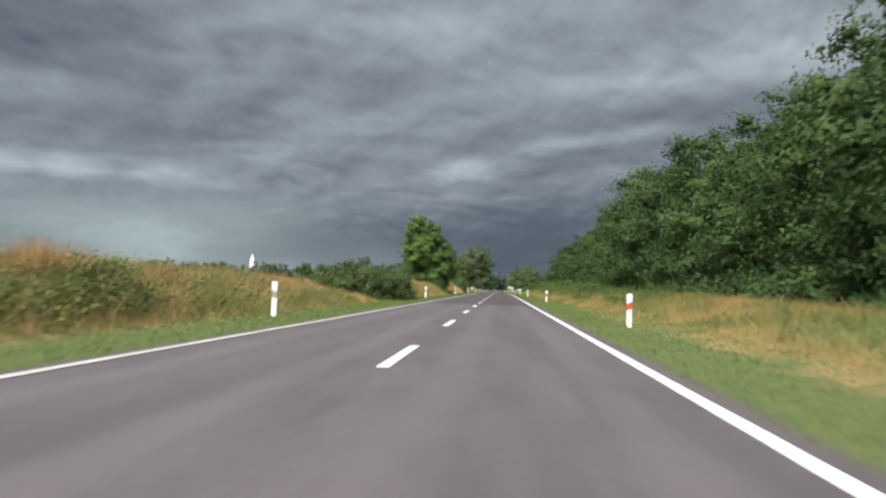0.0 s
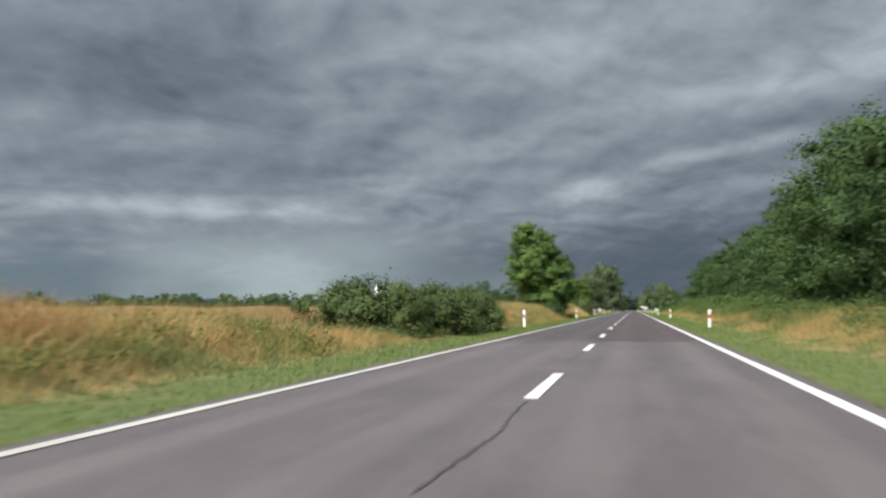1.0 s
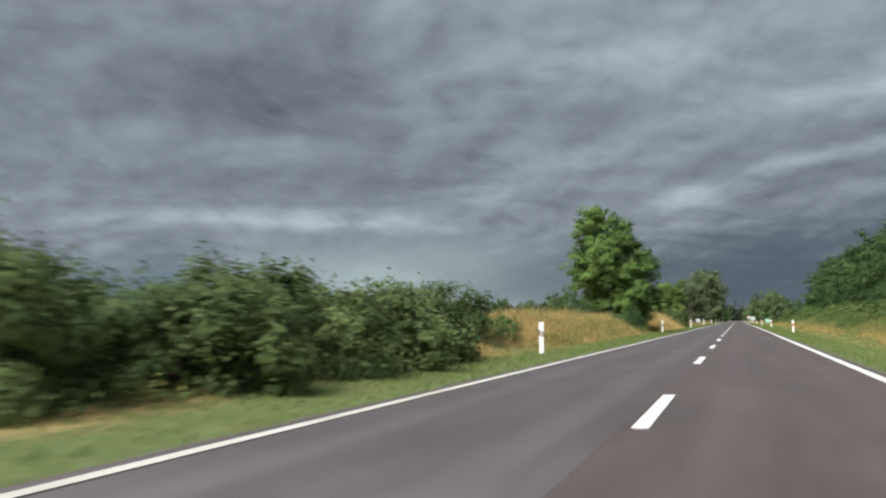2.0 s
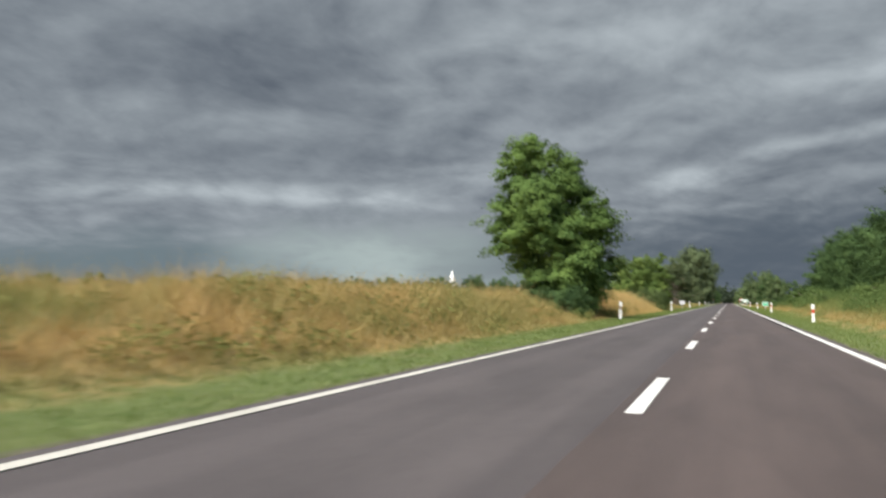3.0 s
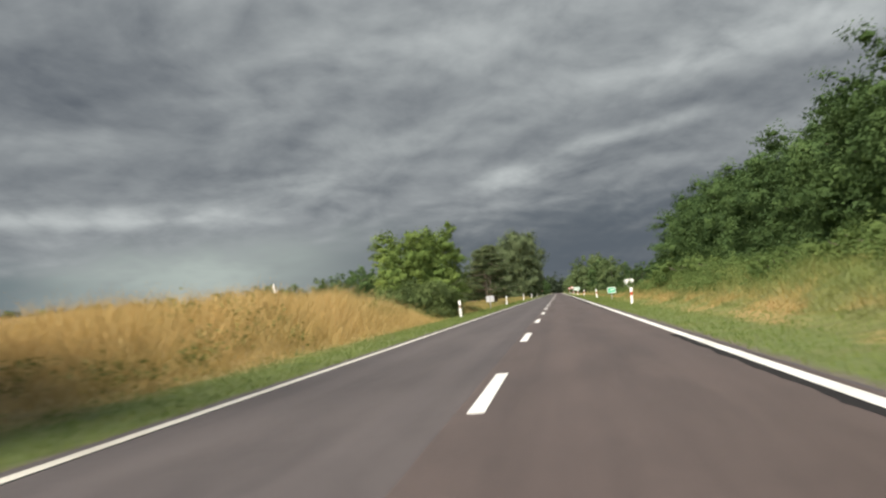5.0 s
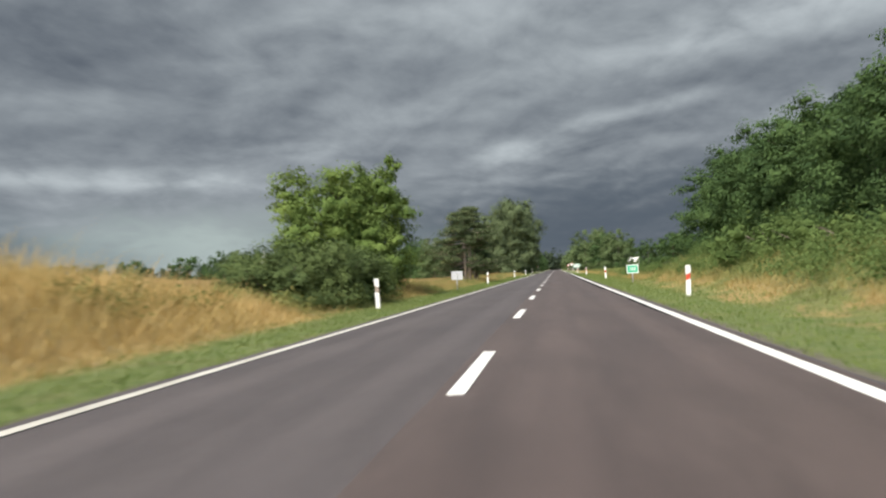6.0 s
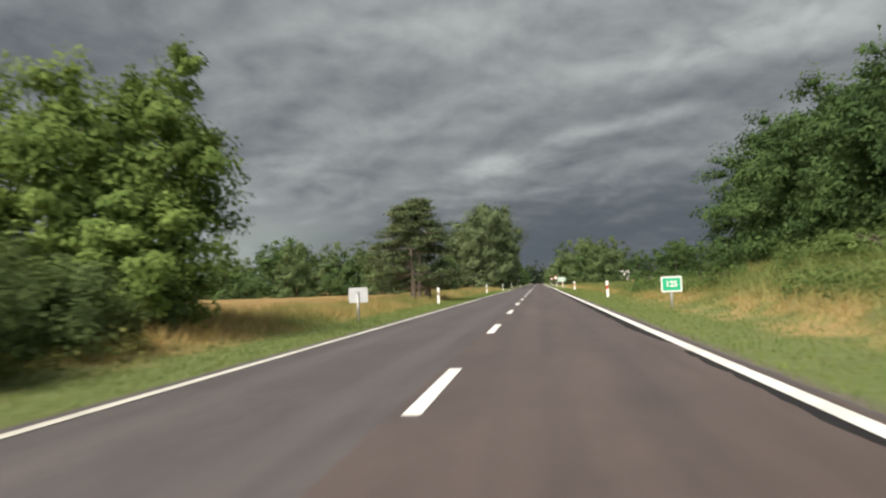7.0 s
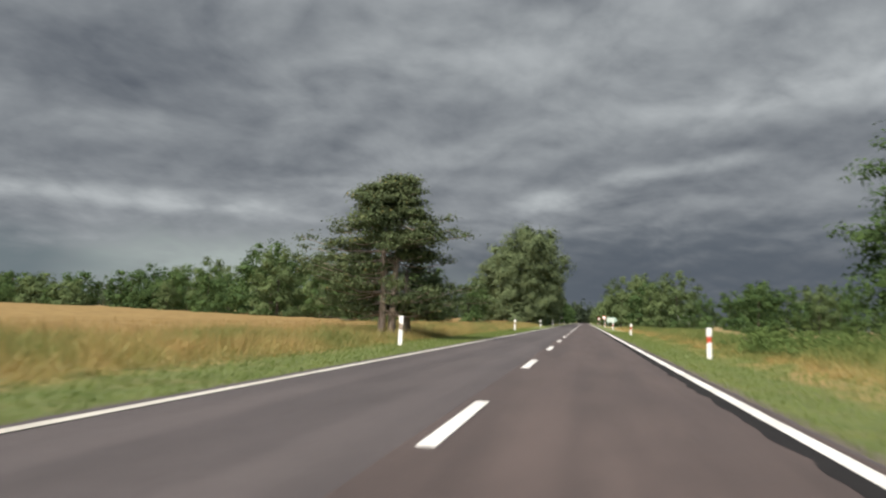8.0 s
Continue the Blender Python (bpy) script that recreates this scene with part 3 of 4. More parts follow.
def kilometre_sign(at, turn, text, label):
    """A kilometre plate on one pole; its face looks to -y before the turn."""
    ob = thing("kilometre_sign", at, label, "road sign", turn=turn)
    part("pole", pole(0, 0.05, -0.3, 0.95, 0.046), M_STEEL, ob)
    part("plate", rounded_plate(0.77, 0.57, 0.06, 0.0, 0.004, 0.90), M_ALU, ob, "bare metal back")
    part("border", rounded_plate(0.77, 0.57, 0.06, -0.004, 0.0, 0.90), M_WHITE, ob, "white rim")
    face = part("face", rounded_plate(0.64, 0.44, 0.04, -0.008, -0.003, 0.90), M_GREEN, ob, "green reflective face")
    bm = bmesh.new()
    box(bm, -0.05, 0.05, 0.004, 0.06, 0.74, 0.78)
    part("bracket", bm, M_STEEL, ob)
    bm = bmesh.new()
    box(bm, -0.05, 0.05, 0.004, 0.06, 1.0, 1.04)
    part("bracket", bm, M_STEEL, ob)
    if text:
        lettering(text, 0.29, M_WHITE, face, (0, -0.010, 0.90))
    return ob


kilometre_sign((4.76, 202.1, -0.03), 8, "125", "green kilometre plate reading 125 on a grey pole")
kilometre_sign((-6.73, 202.3, 0.06), 172, "", "bare metal back of a kilometre plate on a pole")


def direction_sign(at):
    ob = thing("direction_sign", at, "pale green arrow-shaped direction sign on two poles", "road sign")
    bm = bmesh.new()
    ring = [bm.verts.new((x, 0, z)) for x, z in ((-0.8, 1.05), (0.6, 1.05), (0.95, 1.5), (0.6, 1.95), (-0.8, 1.95))]
    f = bm.faces.new(ring)
    out = bmesh.ops.extrude_face_region(bm, geom=[f])
    for v in out["geom"]:
        if isinstance(v, bmesh.types.BMVert):
            v.co.y = 0.03
    bmesh.ops.recalc_face_normals(bm, faces=bm.faces)
    board = part("board", bm, M_PALE, ob)
    for z in (1.65, 1.33):
        bm = bmesh.new()
        box(bm, -0.65, 0.45, -0.008, 0.0, z - 0.06, z + 0.06)
        part("text_bar", bm, M_WHITE, board, "white bar of lettering")
    for x in (-0.55, 0.4):
        part("pole", pole(x, 0.06, -0.3, 1.9, 0.04), M_STEEL, ob)
    return ob


direction_sign((4.6, 338.0, 0.0))


def round_sign(at, label, r=0.35, z=1.9, turn=0.0):
    ob = thing("round_sign", at, label, "road sign", turn=turn)
    part("pole", pole(0, 0.04, -0.3, z + 0.2), M_STEEL, ob)
    bm = bmesh.new()
    bmesh.ops.create_cone(bm, cap_ends=True, segments=28, radius1=r, radius2=r, depth=0.02, matrix=pose(0, 0, z, 90))
    rim = part("rim", bm, M_RED, ob, "red rim")
    bm = bmesh.new()
    bmesh.ops.create_cone(bm, cap_ends=True, segments=28, radius1=r * 0.76, radius2=r * 0.76, depth=0.02, matrix=pose(0, -0.006, z, 90))
    part("disc", bm, M_WHITE, rim, "white disc")
    return ob


def notice_board(at):
    """A stand-in for an unidentified far white object: a white board on two poles with one dark mark."""
    ob = thing("notice_board", at, "unidentified white object before trees, drawn as a board with a dark mark", "road sign")
    part("board", rounded_plate(3.2, 2.7, 0.1, 0.0, 0.05, 1.9), M_WHITE, ob)
    part("mark", rounded_plate(1.1, 0.6, 0.06, -0.008, 0.002, 1.3), M_STEEL, ob, "dark mark low on the board")
    for x in (-1.2, 1.2):
        part("pole", pole(x, 0.1, -0.3, 3.0, 0.06), M_STEEL, ob)
    return ob


notice_board((23.0, 400.0, 0.1))
round_sign((3.7, 352.0, 0.0), "white round road sign with a red rim")
round_sign((3.9, 420.0, 0.0), "white round road sign with a red rim")
round_sign((-6.2, 430.0, 0.0), "white round road sign seen from its face")


def tower(at):
    """A far white tower with a pointed roof."""
    ob = thing("church_tower", at, "white church tower with a pointed roof, far off", "tower")
    bm = bmesh.new()
    box(bm, -2.6, 2.6, -2.6, 2.6, -2, 24, 0.1)
    part("wall", bm, M_PLASTER, ob)
    bm = bmesh.new()
    bmesh.ops.create_cone(bm, cap_ends=True, segments=4, radius1=3.8, radius2=0.05, depth=9, matrix=Matrix.Translation((0, 0, 28.4)) @ Matrix.Rotation(radians(45), 4, "Z"))
    part("roof", bm, M_PLASTER, ob, "pale pointed roof")
    return ob


tower((-289, 941, 0))


# ---------------------------------------------------------------- trees
def limbs_of(rng, height, first, reach, count, trunk_r, lean=0.0):
    """Trunk line and limb lines of a broad-leaved tree."""
    top = height * 0.74
    line = [(lean * t * t * height + 0.12 * math.sin(3 * t), 0.1 * math.sin(2 * t + 1), top * t - 0.3 * (t == 0)) for t in np.linspace(0, 1, 7)]
    trunk = (line, [trunk_r * (1.25 - 1.1 * t) for t in np.linspace(0, 1, 7)], 10)
    limbs = []
    for n in range(count):
        t = first + (0.92 - first) * (n + 0.5) / count
        a = 2.4 * n + rng.uniform(-0.4, 0.4)
        p = Vector((lean * t * t * height, 0, top * t))
        r = reach * (0.95 - 0.5 * abs(t - 0.45)) * rng.uniform(0.75, 1.05)
        rise = r * rng.uniform(0.35, 0.8)
        pts = [p + Vector((math.cos(a) * r * s, math.sin(a) * r * s, rise * s ** 0.8)) for s in (0, 0.35, 0.7, 1.0)]
        limbs.append((pts, [trunk_r * 0.42, trunk_r * 0.28, trunk_r * 0.16, 0.02], 6))
    return trunk, limbs


def crown_points(rng, profile, clumps, per, size, base, height, squash=0.62, centre=None, rag=0.2, boughs=24, extra=(), spray=0.6):
    """Leaf centres in clumps on the outside of many leafy boughs, and the ways the leaves face; profile(s) is the crown's radius at height share s.
    extra: single boughs that stand out of the crown, as x, y, z and radius."""
    lobes = []
    widest = max(profile(s) for s in np.linspace(0, 1, 11))
    for n in range(boughs):
        s = 0.03 + 0.89 * (n + rng.uniform(0.1, 0.9)) / boughs
        R = profile(s)
        a = 2.4 * n + rng.uniform(-0.5, 0.5)
        grow = 1 + rag * rng.uniform(-1, 1)
        r = R * (0.2 if n % 4 == 3 else grow * rng.uniform(0.5, 0.68))
        along = np.array([math.cos(a), math.sin(a), 0.0])
        c = along * r + (centre(s) if centre else 0.0, 0, base + (height - base) * s - 0.25 * R)
        lobes.append((c, max(0.17 * widest, R * rng.uniform(0.4, 0.54)), along))
    for x, y, z, r in extra:
        lobes.append((np.array([x, y, z]), r, np.array([x, y, 0.0]) / (math.hypot(x, y) + 1e-6)))
    share = np.array([r * r for c, r, along in lobes])
    pick = np.searchsorted(np.cumsum(share / share.sum()), (np.arange(clumps) + rng.uniform(0, 1)) / clumps).clip(0, len(lobes) - 1)
    out, face, mids, sizes = [], [], [], []
    for n in pick:
        c, rb, along = lobes[n]
        d = rng.normal(size=3) + along * 0.75 + (0, 0, 0.45)
        d /= np.linalg.norm(d)
        mid = c + d * rb * rng.uniform(0.66, 1.0 + 0.25 * spray) * (1, 1, 0.85)
        mid[2] = max(mid[2], 0.12 * size)
        k = size * rng.uniform(0.5, 1.25)
        pts = rng.normal(size=(per, 3))
        pts /= np.linalg.norm(pts, axis=1)[:, None]
        way = pts.copy()
        pts *= (rng.uniform(0.15, 1, (per, 1)) ** 0.6) * k
        pts[:, 2] *= squash
        # sprays reach outwards and hang at the tip
        pts += d * ((pts @ d) * spray)[:, None]
        pts[:, 2] -= 0.14 * (pts[:, 0] ** 2 + pts[:, 1] ** 2) / k
        out.append(pts + mid)
        face.append(way * 0.5 + d * 0.65)
        mids.append(c + d * rb * 0.55)
        sizes.append(k)
    # leaves in the shade inside every bough
    inner = max(12, clumps * per // (6 * len(lobes)))
    for c, rb, along in lobes:
        out.append(c + rng.normal(size=(inner, 3)) * rb * 0.36)
        face.append(rng.normal(size=(inner, 3)) * 0.5 + along * 0.4)
    return np.concatenate(out), np.concatenate(face), np.array(mids), np.array(sizes)


def broadleaf(name, seed, height, profile, material, clumps, per, leaf, label, base=0.12, trunk_r=0.2, clump=0.85, centre=None, category="tree", group="", squash=0.62, limbed=True, rag=0.2, core=0.4, boughs=24, extra=(), spray=0.6):
    rng = np.random.default_rng(seed)
    ob = thing(name, (0, 0, 0), label, category, group)
    widest = max(profile(s) for s in np.linspace(0, 1, 11))
    trunk, limbs = limbs_of(rng, height, max(0.22, base), widest * 0.62, 8, trunk_r, (centre(0.9) / height if centre else 0.0))
    part("trunk", tubes("trunk", [trunk]), M_BARK, ob)
    for one in limbs if limbed else ():
        part("limb", tubes("limb", [one]), M_BARK, ob)
    points = crown_points(rng, profile, clumps, per, clump, base * height, height, squash, centre, rag, boughs, extra, spray)
    part("crown", crown_mesh(rng, "crown", points, leaf, core, squash), material, ob)
    return ob


def oval(r, low=0.35, power=0.6):
    """A crown profile: widest at the height share low."""
    def at(s):
        d = (s - low) / (low + 0.06) if s < low else (s - low) / (1.02 - low)
        return r * max(0.05, 1 - abs(d) ** 2.2) ** power
    return at


def place(ob, x, y, turn=0.0, scale=1.0, sink=0.05):
    m = pose(x, y, float(ground_z(x, y)) - sink, 0, 0, turn) @ Matrix.Scale(scale, 4)
    ob.matrix_world = m
    return ob


def again(ob, x, y, turn=0.0, scale=1.0, sink=0.05):
    made = copy_thing(ob, pose(x, y, float(ground_z(x, y)) - sink, 0, 0, turn))
    made.scale = (scale, scale, scale)
    return made


# the roadside maple
def maple_profile(s):
    return float(np.interp(s, (0, 0.11, 0.24, 0.38, 0.53, 0.73, 0.85, 0.95, 1.0), (1.7, 2.3, 2.9, 3.9, 4.1, 3.3, 1.9, 1.1, 0.6)))


def maple_lean(s):
    return float(np.interp(s, (0, 0.24, 0.38, 0.53, 0.73, 0.85, 1.0), (0.0, 0.0, -0.4, -1.4, -1.65, -2.5, -2.3)))


maple = place(broadleaf("maple_tree", 11, 13.2, maple_profile, M_LEAF_A, 620, 150, 0.15, "tall green maple tree leaning over the dry roadside bank", base=0.02, trunk_r=0.24, clump=0.62, centre=maple_lean, rag=0.2, squash=0.6, boughs=58), -10.2, 128.4, 0, 0.97)
# the walnut with bushes at its foot
walnut = place(broadleaf("walnut_tree", 15, 7.5, lambda s: float(np.interp(s, (0, 0.15, 0.35, 0.6, 0.8, 0.93, 1.0), (2.4, 3.0, 3.5, 3.7, 3.1, 2.1, 1.0))), M_LEAF_B, 560, 110, 0.14, "broad light green tree behind roadside bushes", base=0.02, trunk_r=0.2, clump=0.55, rag=0.35, squash=0.65, boughs=46, extra=((2.5, -0.4, 5.4, 0.9), (2.9, -0.4, 6.5, 0.75), (3.0, -0.3, 7.2, 0.4), (3.5, -0.3, 4.3, 0.8))), -12.0, 192.5, 0)


def bush(seed, r, h, material, label, name="bush", clumps=135, per=105, leaf=0.105, group=""):
    rng = np.random.default_rng(seed)
    ob = thing(name, (0, 0, 0), label, "bush", group)
    stems = []
    for n in range(5):
        a = 2.4 * n
        stems.append(([(0.1 * math.cos(a), 0.1 * math.sin(a), -0.2), (0.4 * r * math.cos(a), 0.4 * r * math.sin(a), 0.45 * h), (0.75 * r * math.cos(a), 0.75 * r * math.sin(a), 0.75 * h)], [0.05, 0.035, 0.012], 5))
    for one in stems:
        part("stem", tubes("stem", [one]), M_BARK, ob)
    points = crown_points(rng, oval(1.16 * r, 0.3, 0.42), clumps, per, 0.5, 0.05 * h, 1.12 * h, 0.8, None, 0.2, 22, (), 0.2)
    part("crown", crown_mesh(rng, "crown", points, leaf, 0.42, 0.8), material, ob)
    return ob


bush_a = place(bush(21, 2.2, 2.1, M_LEAF_D, "dense dark green roadside bush on the bank", group="bushes along the bank"), -10.2, 57.0)
bush_b = place(bush(22, 2.0, 2.0, M_LEAF_D, "dense dark green roadside bush on the bank", group="bushes along the bank"), -9.3, 60.0, 50)
# the darker wood leaves stand in for the shade under the maple's crown
bush_c = place(bush(25, 1.9, 2.7, M_LEAF_W, "green shoots round the foot of the maple, shade put into their dark leaves", clumps=110, per=110, leaf=0.12, group="bushes along the bank"), -9.9, 128.6, 15, 0.8)
for ob, x, y, turn, s in ((bush_a, -9.2, 63.0, 120, 0.95), (bush_b, -9.1, 66.5, 200, 1.05), (bush_a, -9.1, 70.0, 250, 0.95), (bush_b, -10.0, 73.2, 10, 0.92), (bush_a, -10.9, 78.2, 190, 0.88), (bush_a, -12.4, 60.5, 300, 0.9), (bush_b, -12.0, 66.0, 80, 1.0),
                          (bush_a, -9.9, 175.4, 45, 0.8), (bush_a, -9.9, 177.8, 20, 1.0), (bush_b, -9.4, 180.6, 80, 0.95), (bush_a, -9.5, 183.5, 160, 0.88), (bush_b, -9.7, 186.6, 300, 0.9),
                          # the small bush_c at y 122 is added to darken sunlit ground
                          (bush_a, -10.4, 190.6, 220, 0.75), (bush_c, -9.5, 126.0, 130, 0.72), (bush_c, -10.6, 130.8, 230, 0.75), (bush_c, -9.3, 123.8, 60, 0.6), (bush_c, -11.6, 126.6, 200, 0.72), (bush_c, -11.0, 123.6, 310, 0.55), (bush_c, -8.8, 122.0, 20, 0.48)):
    again(ob, x, y, turn, s)

# the wood along the right bank
WOOD = [
    broadleaf("wood_tree", 31, 11.4, oval(4.2, 0.42, 0.55), M_LEAF_W, 220, 80, 0.185, "leafy green tree at the edge of the wood", base=0.05, group="trees of the wood", clump=0.88, boughs=30, rag=0.22, spray=0.45),
    broadleaf("wood_tree", 32, 10.4, oval(3.9, 0.36, 0.6), M_LEAF_W, 220, 80, 0.185, "leafy green tree at the edge of the wood", base=0.04, group="trees of the wood", clump=0.88, boughs=30, rag=0.22, spray=0.45),
    broadleaf("wood_tree", 33, 12.0, oval(4.0, 0.5, 0.55), M_LEAF_W, 220, 80, 0.185, "leafy green tree at the edge of the wood", base=0.05, group="trees of the wood", clump=0.88, boughs=34, rag=0.22, spray=0.45),
]
# coarser trees for the depth of the wood and the distance
DEEP = [
    broadleaf("distant_tree", 34, 11.0, oval(4.3, 0.42, 0.55), M_LEAF_W, 64, 42, 0.42, "green broad-leaved tree standing further off", base=0.03, group="trees further off", clump=1.2, boughs=20, rag=0.15, spray=0.15, limbed=False, core=0.42),
    broadleaf("distant_tree", 35, 10.4, oval(4.0, 0.36, 0.6), M_LEAF_D, 64, 42, 0.42, "green broad-leaved tree standing further off", base=0.03, group="trees further off", clump=1.2, boughs=20, rag=0.15, spray=0.15, limbed=False, core=0.42),
    broadleaf("distant_tree", 36, 11.6, oval(3.9, 0.5, 0.55), M_LEAF_HAZED, 64, 42, 0.42, "broad-leaved tree standing further off, its green paled as by haze", base=0.03, group="trees further off", clump=1.2, boughs=20, rag=0.15, spray=0.15, limbed=False, core=0.42),
]
MID = [
    broadleaf("distant_tree", 37, 10.6, oval(4.4, 0.4, 0.5), M_LEAF_W, 104, 56, 0.27, "green broad-leaved tree standing further off", base=0.02, group="trees further off", clump=1.1, boughs=24, rag=0.1, spray=0.0, limbed=False, core=0.42),
    broadleaf("distant_tree", 38, 11.2, oval(4.2, 0.36, 0.55), M_LEAF_HAZED, 104, 56, 0.27, "broad-leaved tree standing further off, its green paled as by haze", base=0.02, group="trees further off", clump=1.1, boughs=24, rag=0.1, spray=0.0, limbed=False, core=0.42),
]
FAR = [
    broadleaf("distant_tree", 39, 10.0, oval(5.6, 0.36, 0.42), M_LEAF_W, 56, 44, 0.52, "green broad-leaved tree standing far off", base=0.02, group="trees further off", clump=1.8, boughs=18, rag=0.1, spray=0.0, limbed=False, core=0.42),
    broadleaf("distant_tree", 40, 9.6, oval(5.4, 0.34, 0.42), M_LEAF_HAZED, 56, 44, 0.52, "broad-leaved tree standing far off, its green paled as by haze", base=0.02, group="trees further off", clump=1.8, boughs=18, rag=0.1, spray=0.0, limbed=False, core=0.42),
]
rng = random.Random(5)


def wood_x(y):
    return float(lerp(y, ((20, 15.4), (90, 15.8), (130, 17.2), (200, 18.5), (250, 19.2))))


place(WOOD[0], 15.4, 22.0, 10, 1.2)
place(WOOD[1], 15.5, 28.0, 140, 1.18)
place(WOOD[2], 15.7, 34.5, 250, 1.08)
y, n = 40.0, 0
while y < 232:
    size = lerp(y, ((20, 0.95), (50, 0.92), (75, 1.1), (90, 1.05), (105, 0.88), (135, 0.88), (155, 0.9), (185, 0.87), (200, 0.93), (215, 1.02), (235, 1.04), (250, 0.9)))
    again(WOOD[n % 3], wood_x(y) + rng.uniform(-0.9, 0.9), y, rng.uniform(0, 360), 1.1 * float(size) * rng.uniform(0.94, 1.07))
    y, n = y + rng.uniform(4.8, 6.6), n + 1
for x, y, turn, size in ((18.5, 239.5, 30, 1.2), (18.2, 235.5, 75, 1.12), (23.5, 243.0, 200, 1.22), (19.2, 232.0, 110, 1.18), (23.5, 237.0, 280, 1.2)):
    again(WOOD[0], x, y, turn, size)
place(DEEP[0], 21.5, 18.0)
place(DEEP[1], 22.0, 25.0)
place(DEEP[2], 22.5, 31.0)
y = 38.0
while y < 246:
    again(DEEP[n % 2], wood_x(y) + 6.3 + rng.uniform(-1.5, 1.5), y, rng.uniform(0, 360), float(lerp(y, ((20, 0.95), (55, 0.92), (75, 1.05), (90, 1.0), (105, 0.85), (135, 0.85), (160, 0.9), (190, 0.92), (250, 1.08)))) * rng.uniform(0.95, 1.1))
    y, n = y + rng.uniform(5.0, 7.0), n + 1
under = place(bush(23, 2.3, 2.6, M_LEAF_W, "low green undergrowth at the foot of the wood", "undergrowth_bush", 48, 40, 0.19, "undergrowth along the wood"), 12.4, 20.0)
y = 24.0
while y < 240:
    again(under, wood_x(y) - 2.6 + rng.uniform(-0.5, 0.7), y, rng.uniform(0, 360), rng.uniform(0.5, 0.85))
    y += rng.uniform(3.6, 5.2)


again(under, 13.2, 301.0, 0, 1.05)

# low brambles on the bank below the wood
bramble = place(bush(24, 1.5, 0.95, M_BRAMBLE, "low green brambles on the bank below the wood", "bramble_bush", 34, 50, 0.105, "brambles on the bank"), 10.2, 84.0)
y = 88.0
while y < 210:
    again(bramble, float(lerp(y, ((80, 10.4), (120, 11.0), (225, 11.6)))) + rng.uniform(-1.6, 1.4), y, rng.uniform(0, 360), rng.uniform(0.65, 1.25))
    y += rng.uniform(2.0, 4.6)
for x, y, size in ((7.6, 231.5, 0.95), (8.6, 233.5, 1.1), (9.3, 184.5, 1.5), (9.7, 188.0, 1.4), (9.6, 181.0, 1.2), (-9.9, 81.4, 0.75), (-9.2, 80.4, 0.5), (8.0, 133.0, 0.8), (8.6, 158.0, 0.75), (7.6, 112.0, 0.6), (8.4, 186.0, 0.7), (7.8, 206.0, 0.7)):
    again(bramble, x, y, 40 * y, size)


# the pine with two trunks
def pine(seed, height, label):
    """Two close trunks, and boughs in flat layers with gaps between them."""
    rng = np.random.default_rng(seed)
    ob = thing("pine_tree", (0, 0, 0), label, "tree")
    limbs, pts, face = [], [], []
    for tx, ty, h, way in ((-0.3, 0.0, height * 0.95, -0.35), (0.35, 0.25, height, 0.35)):
        line = [(tx + way * t * t + 0.12 * math.sin(4 * t), ty, h * t - 0.3 * (t == 0)) for t in np.linspace(0, 1, 8)]
        part("trunk", tubes("trunk", [(line, [0.25 * (1.1 - t) for t in np.linspace(0, 1, 8)], 10)]), M_PINE_BARK, ob, "reddish grey scaly trunk")
        layers = 13
        for k in range(layers * 7):
            level = k // 7
            t = 0.15 + 0.84 * (level + rng.uniform(0, 0.45)) / layers
            reach = float(np.interp(t, (0.15, 0.27, 0.45, 0.68, 0.85, 1.0), (4.6, 6.0, 5.6, 4.0, 2.0, 0.3))) * rng.uniform(0.4, 1.05)
            a = 2.4 * k + level + rng.uniform(-0.5, 0.5)
            if t < 0.52 and math.sin(a + 0.16) < -0.68 and k % 7:
                continue
            p = Vector((tx + way * t * t, ty, h * t))
            tip = p + Vector((math.cos(a) * reach, math.sin(a) * reach, reach * rng.uniform(-0.12, 0.16)))
            mid = (p + tip) / 2 + Vector((0, 0, -0.08 * reach))
            limbs.append(([p, mid, tip], [0.055, 0.035, 0.012], 5))
            for q in range(6):
                s = 0.42 + 0.58 * q / 5
                c = np.array(p * (1 - s) + tip * s) + rng.normal(size=3) * (0.25, 0.25, 0.06)
                tuft = rng.normal(size=(54, 3)) * (0.34, 0.34, 0.14)
                pts.append(tuft + c + (0, 0, 0.1))
                face.append(tuft * (1.2, 1.2, 3.0) + (0, 0, 0.5))
    part("trunk", tubes("trunk", [([(1.2, -0.2, -0.3), (1.15, -0.15, 1.2), (1.3, 0.1, 2.6), (1.2, 0.3, 4.4)], [0.42, 0.34, 0.26, 0.1], 10)]), M_BARK, ob, "dark shorter trunk")
    part("branchwork", tubes("branchwork", limbs), M_PINE_BARK, ob)
    v, f = leaf_cards(rng, np.concatenate(pts), 0.15, 0.3, 1.2, -0.3, np.concatenate(face))
    part("crown", mesh_of("crown", v, f), M_NEEDLE, ob, "dark green needles in layered tufts")
    return ob


place(pine(41, 10.5, "dark green pine with two bare trunks by the road"), -9.75, 237.0, 20, 0.82)

